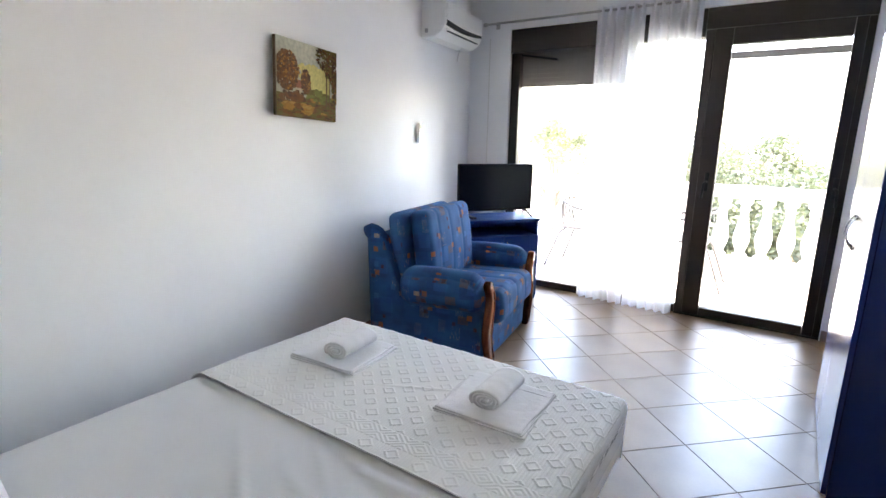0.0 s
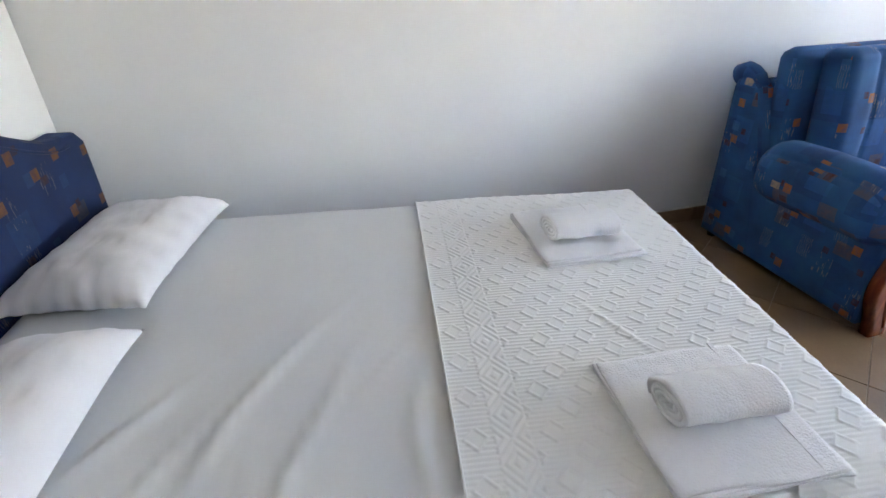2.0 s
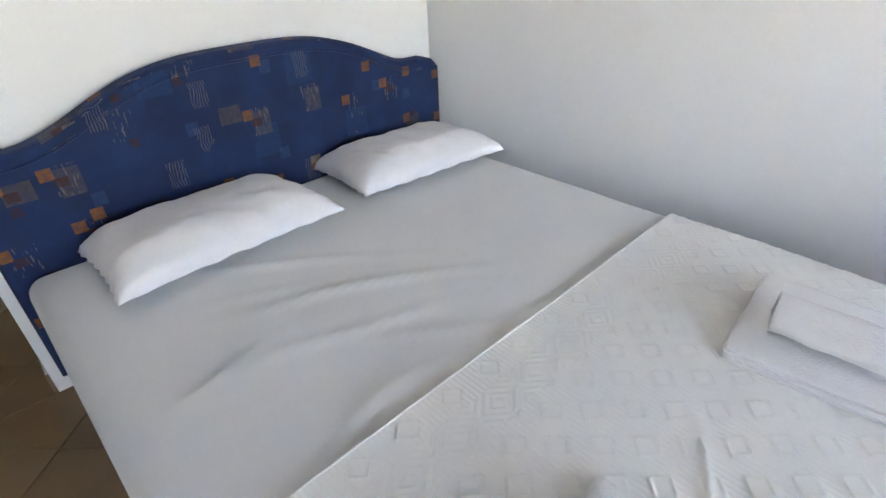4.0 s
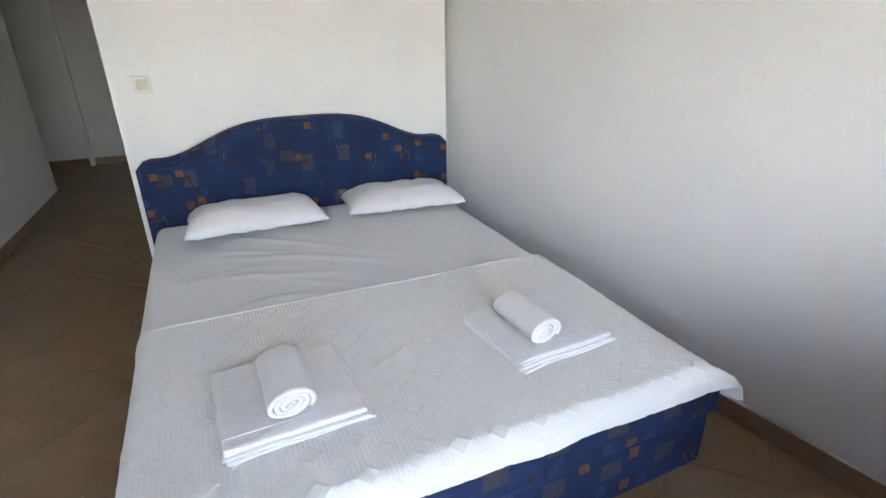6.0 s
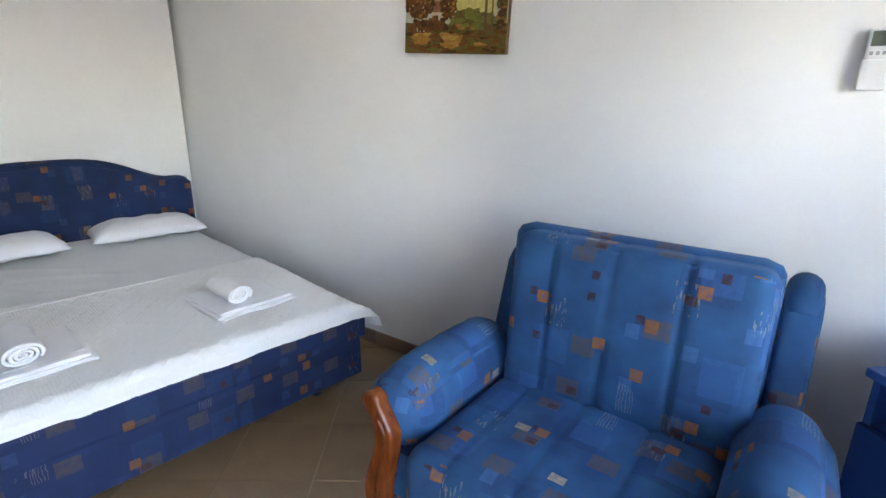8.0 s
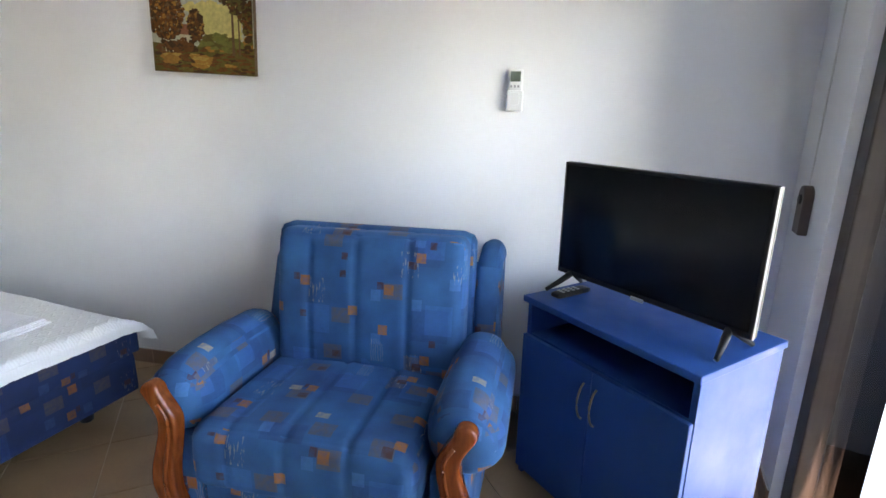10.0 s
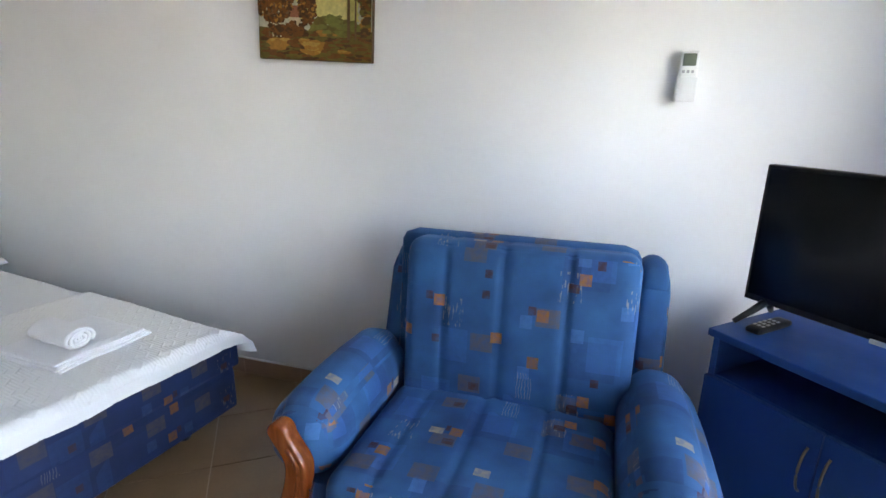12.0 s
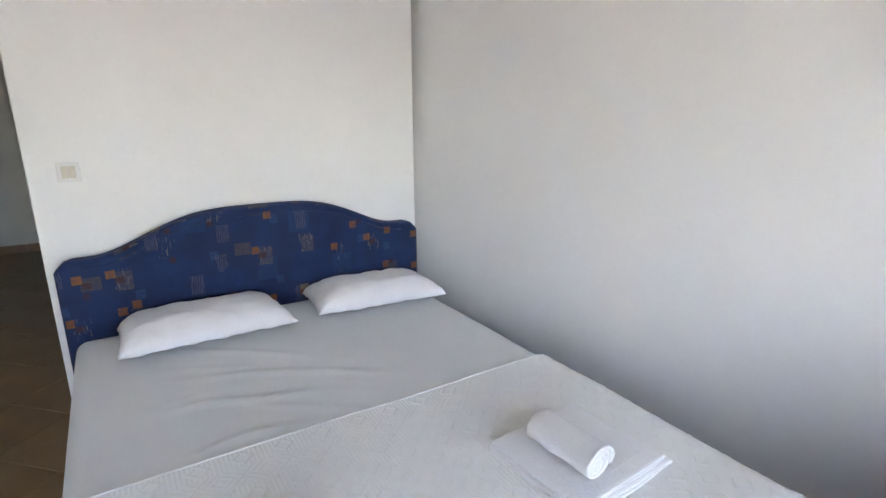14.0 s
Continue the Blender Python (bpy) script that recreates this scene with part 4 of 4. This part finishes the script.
# ---- wardrobe ----
WX, WY0, WY1, WZ = 2.107, 2.40, 3.28, 2.05
ward = thing("wardrobe", "tall dark blue gloss laminate wardrobe with bow handles", "wardrobe")
part("body", box(WX + 0.02, XR - 0.016, WY0 + 0.004, WY1 - 0.004, 0.0, WZ, 0.002, 1), NAVY, ward)
for a, b, hy in ((WY0, 2.938, None), (2.942, WY1, 2.985)):
    d = part("door", box(WX, WX + 0.018, a, b, 0.02, WZ, 0.002, 1), NAVY, ward, "dark blue gloss wardrobe door")
    for y in ([hy] if hy else [2.895]):
        arc = [(WX - 0.002 - 0.028 * math.sin(math.pi * k / 12) ** 0.6, y, 0.89 + 0.13 * k / 12) for k in range(13)]
        part("handle", tube(arc, 0.0042, 8), CHROME, d, "metal bow handle with dark ends", True)
        for z in (0.89, 1.02):
            part("handle_end", box(WX - 0.008, WX - 0.0005, y - 0.012, y + 0.012, z - 0.006, z + 0.006, 0.002, 1), BLACK, d)

# ---- balcony and distance ----
GZ = -3.2
balcony = solid("balcony_floor", box(-3.5, 5.0, YW + 0.24, 6.1, -0.25, -0.03), BALFLOOR, "pale tiled balcony floor", "balcony", kind="structure")
solid("facade", box(-3.5, xl(4.7) - 0.26, YW, YW + 0.24, GZ, 3.0), CONCRETE, "white plastered outer wall", "wall", kind="structure")
solid("facade", box(XR + 0.2, 5.0, YW, YW + 0.24, GZ, 3.0), CONCRETE, "white plastered outer wall", "wall", kind="structure")
rail = thing("balustrade", "white classical balustrade with turned balusters along the balcony", "balustrade")
part("top_rail", box(-3.5, 5.0, 5.82, 6.02, 0.79, 0.895, 0.015), CONCRETE, rail)
part("bottom_rail", box(-3.5, 5.0, 5.84, 6.0, -0.03, 0.19, 0.01), CONCRETE, rail)
first = lathe([(0.066, 0.19), (0.066, 0.225), (0.042, 0.24), (0.038, 0.26), (0.050, 0.29), (0.068, 0.35), (0.072, 0.41), (0.060, 0.48), (0.044, 0.55), (0.034, 0.62), (0.032, 0.66), (0.046, 0.675), (0.036, 0.695), (0.036, 0.72), (0.060, 0.735), (0.060, 0.79)], 14)
base_b = part("baluster", first, CONCRETE, rail, smooth=True)
base_b.location = (-3.3, 5.92, 0)
for k in range(1, 45):
    o = new("baluster", base_b.data)
    o.parent = rail
    o.location = (-3.3 + 0.185 * k, 5.92, 0)


def patio_chair(m, label):
    """Stacking bistro chair: a bent back loop that runs into the arms, flat back slats, splayed legs. It faces local +y."""
    c = thing("patio_chair", label, "chair", "balcony chairs", m)
    rim = [(0.205 * max(-1, min(1, 1.35 * math.cos(a))), 0.205 * max(-1, min(1, 1.35 * math.sin(a))), 0.44) for a in [math.tau * k / 32 for k in range(32)]]
    part("seat_rim", tube(rim, 0.012, 8, True), RATTAN, c, smooth=True)
    part("seat", soft_box((0.38, 0.38, 0.012), 0.005, 6), RATTAN, c).matrix_local = pose(0, 0, 0.445)
    loop = [(0.27, 0.20, 0.60), (0.275, 0.08, 0.645)]
    loop += [(0.275 * math.cos(a), -0.02 - 0.24 * math.sin(a), 0.66 + 0.07 * math.sin(a)) for a in [math.pi * k / 14 for k in range(15)]]
    loop += [(-0.275, 0.08, 0.645), (-0.27, 0.20, 0.60)]
    part("back_loop", tube(loop, 0.013, 8), RATTAN, c, "bent metal back and arm loop", True)
    for x in (-0.14, -0.07, 0.0, 0.07, 0.14):
        yb = -0.02 - 0.24 * math.sqrt(1 - (x / 0.275) ** 2)
        slat = sheet_grid(2, 8, lambda u, v: (x + (u - 0.5) * 0.052, -0.205 + (yb + 0.205) * v - 0.02 * math.sin(math.pi * v), 0.45 + 0.27 * v))
        bmesh.ops.solidify(slat, geom=slat.faces[:], thickness=0.004)
        part("back_slat", slat, RATTAN, c, smooth=True)
    for sx in (-1, 1):
        part("front_leg", tube([(sx * 0.27, 0.20, 0.60), (sx * 0.255, 0.21, 0.44), (sx * 0.265, 0.27, 0.0)], 0.012, 8), RATTAN, c, smooth=True)
        part("rear_leg", tube([(sx * 0.19, -0.16, 0.43), (sx * 0.20, -0.22, 0.38), (sx * 0.235, -0.36, 0.0)], 0.012, 8), RATTAN, c, smooth=True)
    return c


first_chair = patio_chair(pose(0.11, 5.48, -0.03, 0, 0, -93), "grey metal patio chair standing on the balcony")
copy_thing(first_chair, pose(1.08, 5.43, -0.03, 0, 0, 92))


def tree(x, y, height, spread, seed, mat):
    rng = random.Random(seed)
    t = thing("tree", "leafy green tree in the garden below the balcony", "tree", "garden trees", pose(x, y, GZ))
    bm = bmesh.new()
    top = height * 0.55
    tube([(0, 0, 0), (0.1, 0.05, top * 0.5), (0.05, -0.05, top)], lambda f: 0.16 - 0.08 * f, 8, bm=bm)
    tips = []
    for k in range(9):
        a = k * 2.4 + rng.random()
        r = spread * (0.45 + 0.4 * rng.random())
        tip = (r * math.cos(a), r * math.sin(a), top + (height - top) * (0.1 + 0.75 * rng.random()))
        tube([(0.05, 0, top * (0.55 + 0.4 * rng.random())), (tip[0] * 0.5, tip[1] * 0.5, (top + tip[2]) / 2), tip], lambda f: 0.06 - 0.045 * f, 6, bm=bm)
        tips.append(Vector(tip))
    tips.append(Vector((0, 0, height * 0.9)))
    part("trunk", bm, BARK, t)
    verts, faces = [], []
    for tip in tips:
        for c in range(7):
            q = tip + Vector((rng.gauss(0, 0.38), rng.gauss(0, 0.38), rng.gauss(0, 0.28))) * spread * 0.45
            for l in range(140):
                p = q + Vector((rng.gauss(0, 1), rng.gauss(0, 1), rng.gauss(0, 0.8))) * 0.17 * spread * 0.6
                e = Euler((rng.random() * 6.3, rng.random() * 6.3, rng.random() * 6.3)).to_matrix()
                s = 0.035 + 0.035 * rng.random()
                n = len(verts)
                for cx, cy in ((-0.4, 0), (0, -1), (0.4, 0), (0, 1)):
                    verts.append(p + e @ Vector((cx * s, cy * s, 0)))
                faces.append((n, n + 1, n + 2, n + 3))
    me = bpy.data.meshes.new("crown")
    me.from_pydata(verts, [], faces)
    me.materials.append(mat)
    o = new("crown", me)
    o.parent = t


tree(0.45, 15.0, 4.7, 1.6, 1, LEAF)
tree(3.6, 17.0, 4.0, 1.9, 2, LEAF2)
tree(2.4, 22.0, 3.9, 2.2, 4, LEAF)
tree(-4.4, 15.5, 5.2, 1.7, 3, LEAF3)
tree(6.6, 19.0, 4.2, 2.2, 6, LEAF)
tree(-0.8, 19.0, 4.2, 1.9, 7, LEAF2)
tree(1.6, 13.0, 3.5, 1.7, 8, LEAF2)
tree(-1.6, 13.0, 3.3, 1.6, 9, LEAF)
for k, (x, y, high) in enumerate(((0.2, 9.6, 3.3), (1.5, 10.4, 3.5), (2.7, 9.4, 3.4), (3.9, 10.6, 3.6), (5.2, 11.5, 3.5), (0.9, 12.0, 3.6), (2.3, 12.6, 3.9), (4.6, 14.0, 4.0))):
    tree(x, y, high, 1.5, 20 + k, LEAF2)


def ground_point(u, v):
    x, y = (u - 0.5) * 5000, (v - 0.5) * 5000
    return (x, y, GZ + (0.6 * noise.noise(Vector((x * 0.01, y * 0.01, 0))) if abs(x) + abs(y) > 80 else 0))


solid("ground", sheet_grid(60, 60, ground_point), SOIL, "dry grassy ground around the house", "ground", kind="structure")


def hill_point(u, v):
    x = (u - 0.5) * 1800
    y = 380 + 260 * v
    ridge = 12 + 9 * noise.noise(Vector((u * 5.0, 0.4, 0))) + 3 * noise.noise(Vector((u * 19.0, 1.4, 0)))
    return (x, y, GZ - 2 + ridge * math.sin(min(1.0, v * 1.15) * math.pi / 2) + 1.2 * noise.noise(Vector((u * 60, v * 9, 2))))


solid("hills", sheet_grid(160, 14, hill_point), HILL, "hazy wooded hills on the horizon", "hills", kind="structure", smooth=True)

# ---- floor tiles, laid at 45 degrees ----
TX, TY, HD = 1.400, 2.697, 0.2235
room = [(xl(YW + 0.04), YW + 0.04), (xl(0.0) - 0.02, 0.0), (XO, 0.0), (XR, 0.0), (XR, YW + 0.04)]
passage = [(XO, YE), (XR, YE), (XR, 0.0), (XO, 0.0)]
alcove = [(XR, YE), (3.7, YE), (3.7, -2.5), (XR, -2.5)]


def clip(poly, region):
    n = len(region)
    area = sum(region[i][0] * region[(i + 1) % n][1] - region[(i + 1) % n][0] * region[i][1] for i in range(n))
    ring = region if area > 0 else region[::-1]
    for i in range(n):
        (ax, ay), (bx, by) = ring[i], ring[(i + 1) % n]
        side = [(bx - ax) * (y - ay) - (by - ay) * (x - ax) for x, y in poly]
        out = []
        for j in range(len(poly)):
            k = (j + 1) % len(poly)
            if side[j] >= 0:
                out.append(poly[j])
            if (side[j] >= 0) != (side[k] >= 0):
                f = side[j] / (side[j] - side[k])
                out.append((poly[j][0] + f * (poly[k][0] - poly[j][0]), poly[j][1] + f * (poly[k][1] - poly[j][1])))
        poly = out
        if len(poly) < 3:
            return []
    return poly


def tile_mesh(poly):
    cx, cy = sum(p[0] for p in poly) / len(poly), sum(p[1] for p in poly) / len(poly)
    rings = []
    for z, inset in ((-0.006, 0.0), (-0.0012, 0.0), (0.0, 0.0016)):
        rings.append([(cx + (x - cx) * (1 - inset / max(0.01, math.hypot(x - cx, y - cy))), cy + (y - cy) * (1 - inset / max(0.01, math.hypot(x - cx, y - cy))), z) for x, y in poly])
    n = len(poly)
    verts = [v for r in rings for v in r]
    faces = [tuple(range(2 * n, 3 * n))]
    for r in range(2):
        for k in range(n):
            faces.append((r * n + k, r * n + (k + 1) % n, (r + 1) * n + (k + 1) % n, (r + 1) * n + k))
    me = bpy.data.meshes.new("tile")
    me.from_pydata(verts, [], faces)
    me.materials.append(TILE)
    return me


GAP = 0.0019
full = [(-HD + GAP, 0), (0, -HD + GAP), (HD - GAP, 0), (0, HD - GAP)]
full_mesh = tile_mesh(full)
for i in range(-36, 36):
    for j in range(-46, 30):
        if (i + j) % 2:
            continue
        cx, cy = TX + i * HD, TY + j * HD + HD
        corners = [(cx + a, cy + b) for a, b in full]
        for region in (room, passage, alcove):
            cut = clip(corners, region)
            if not cut:
                continue
            area = abs(sum(cut[k][0] * cut[(k + 1) % len(cut)][1] - cut[(k + 1) % len(cut)][0] * cut[k][1] for k in range(len(cut)))) / 2
            if area < 0.0004:
                continue
            whole = len(cut) == 4 and area > 2 * (HD - GAP) ** 2 * 0.9999
            o = new("tile", full_mesh if whole else tile_mesh([(x - cx, y - cy) for x, y in cut]))
            o.parent = floor_ob
            o.location = (cx, cy, 0)
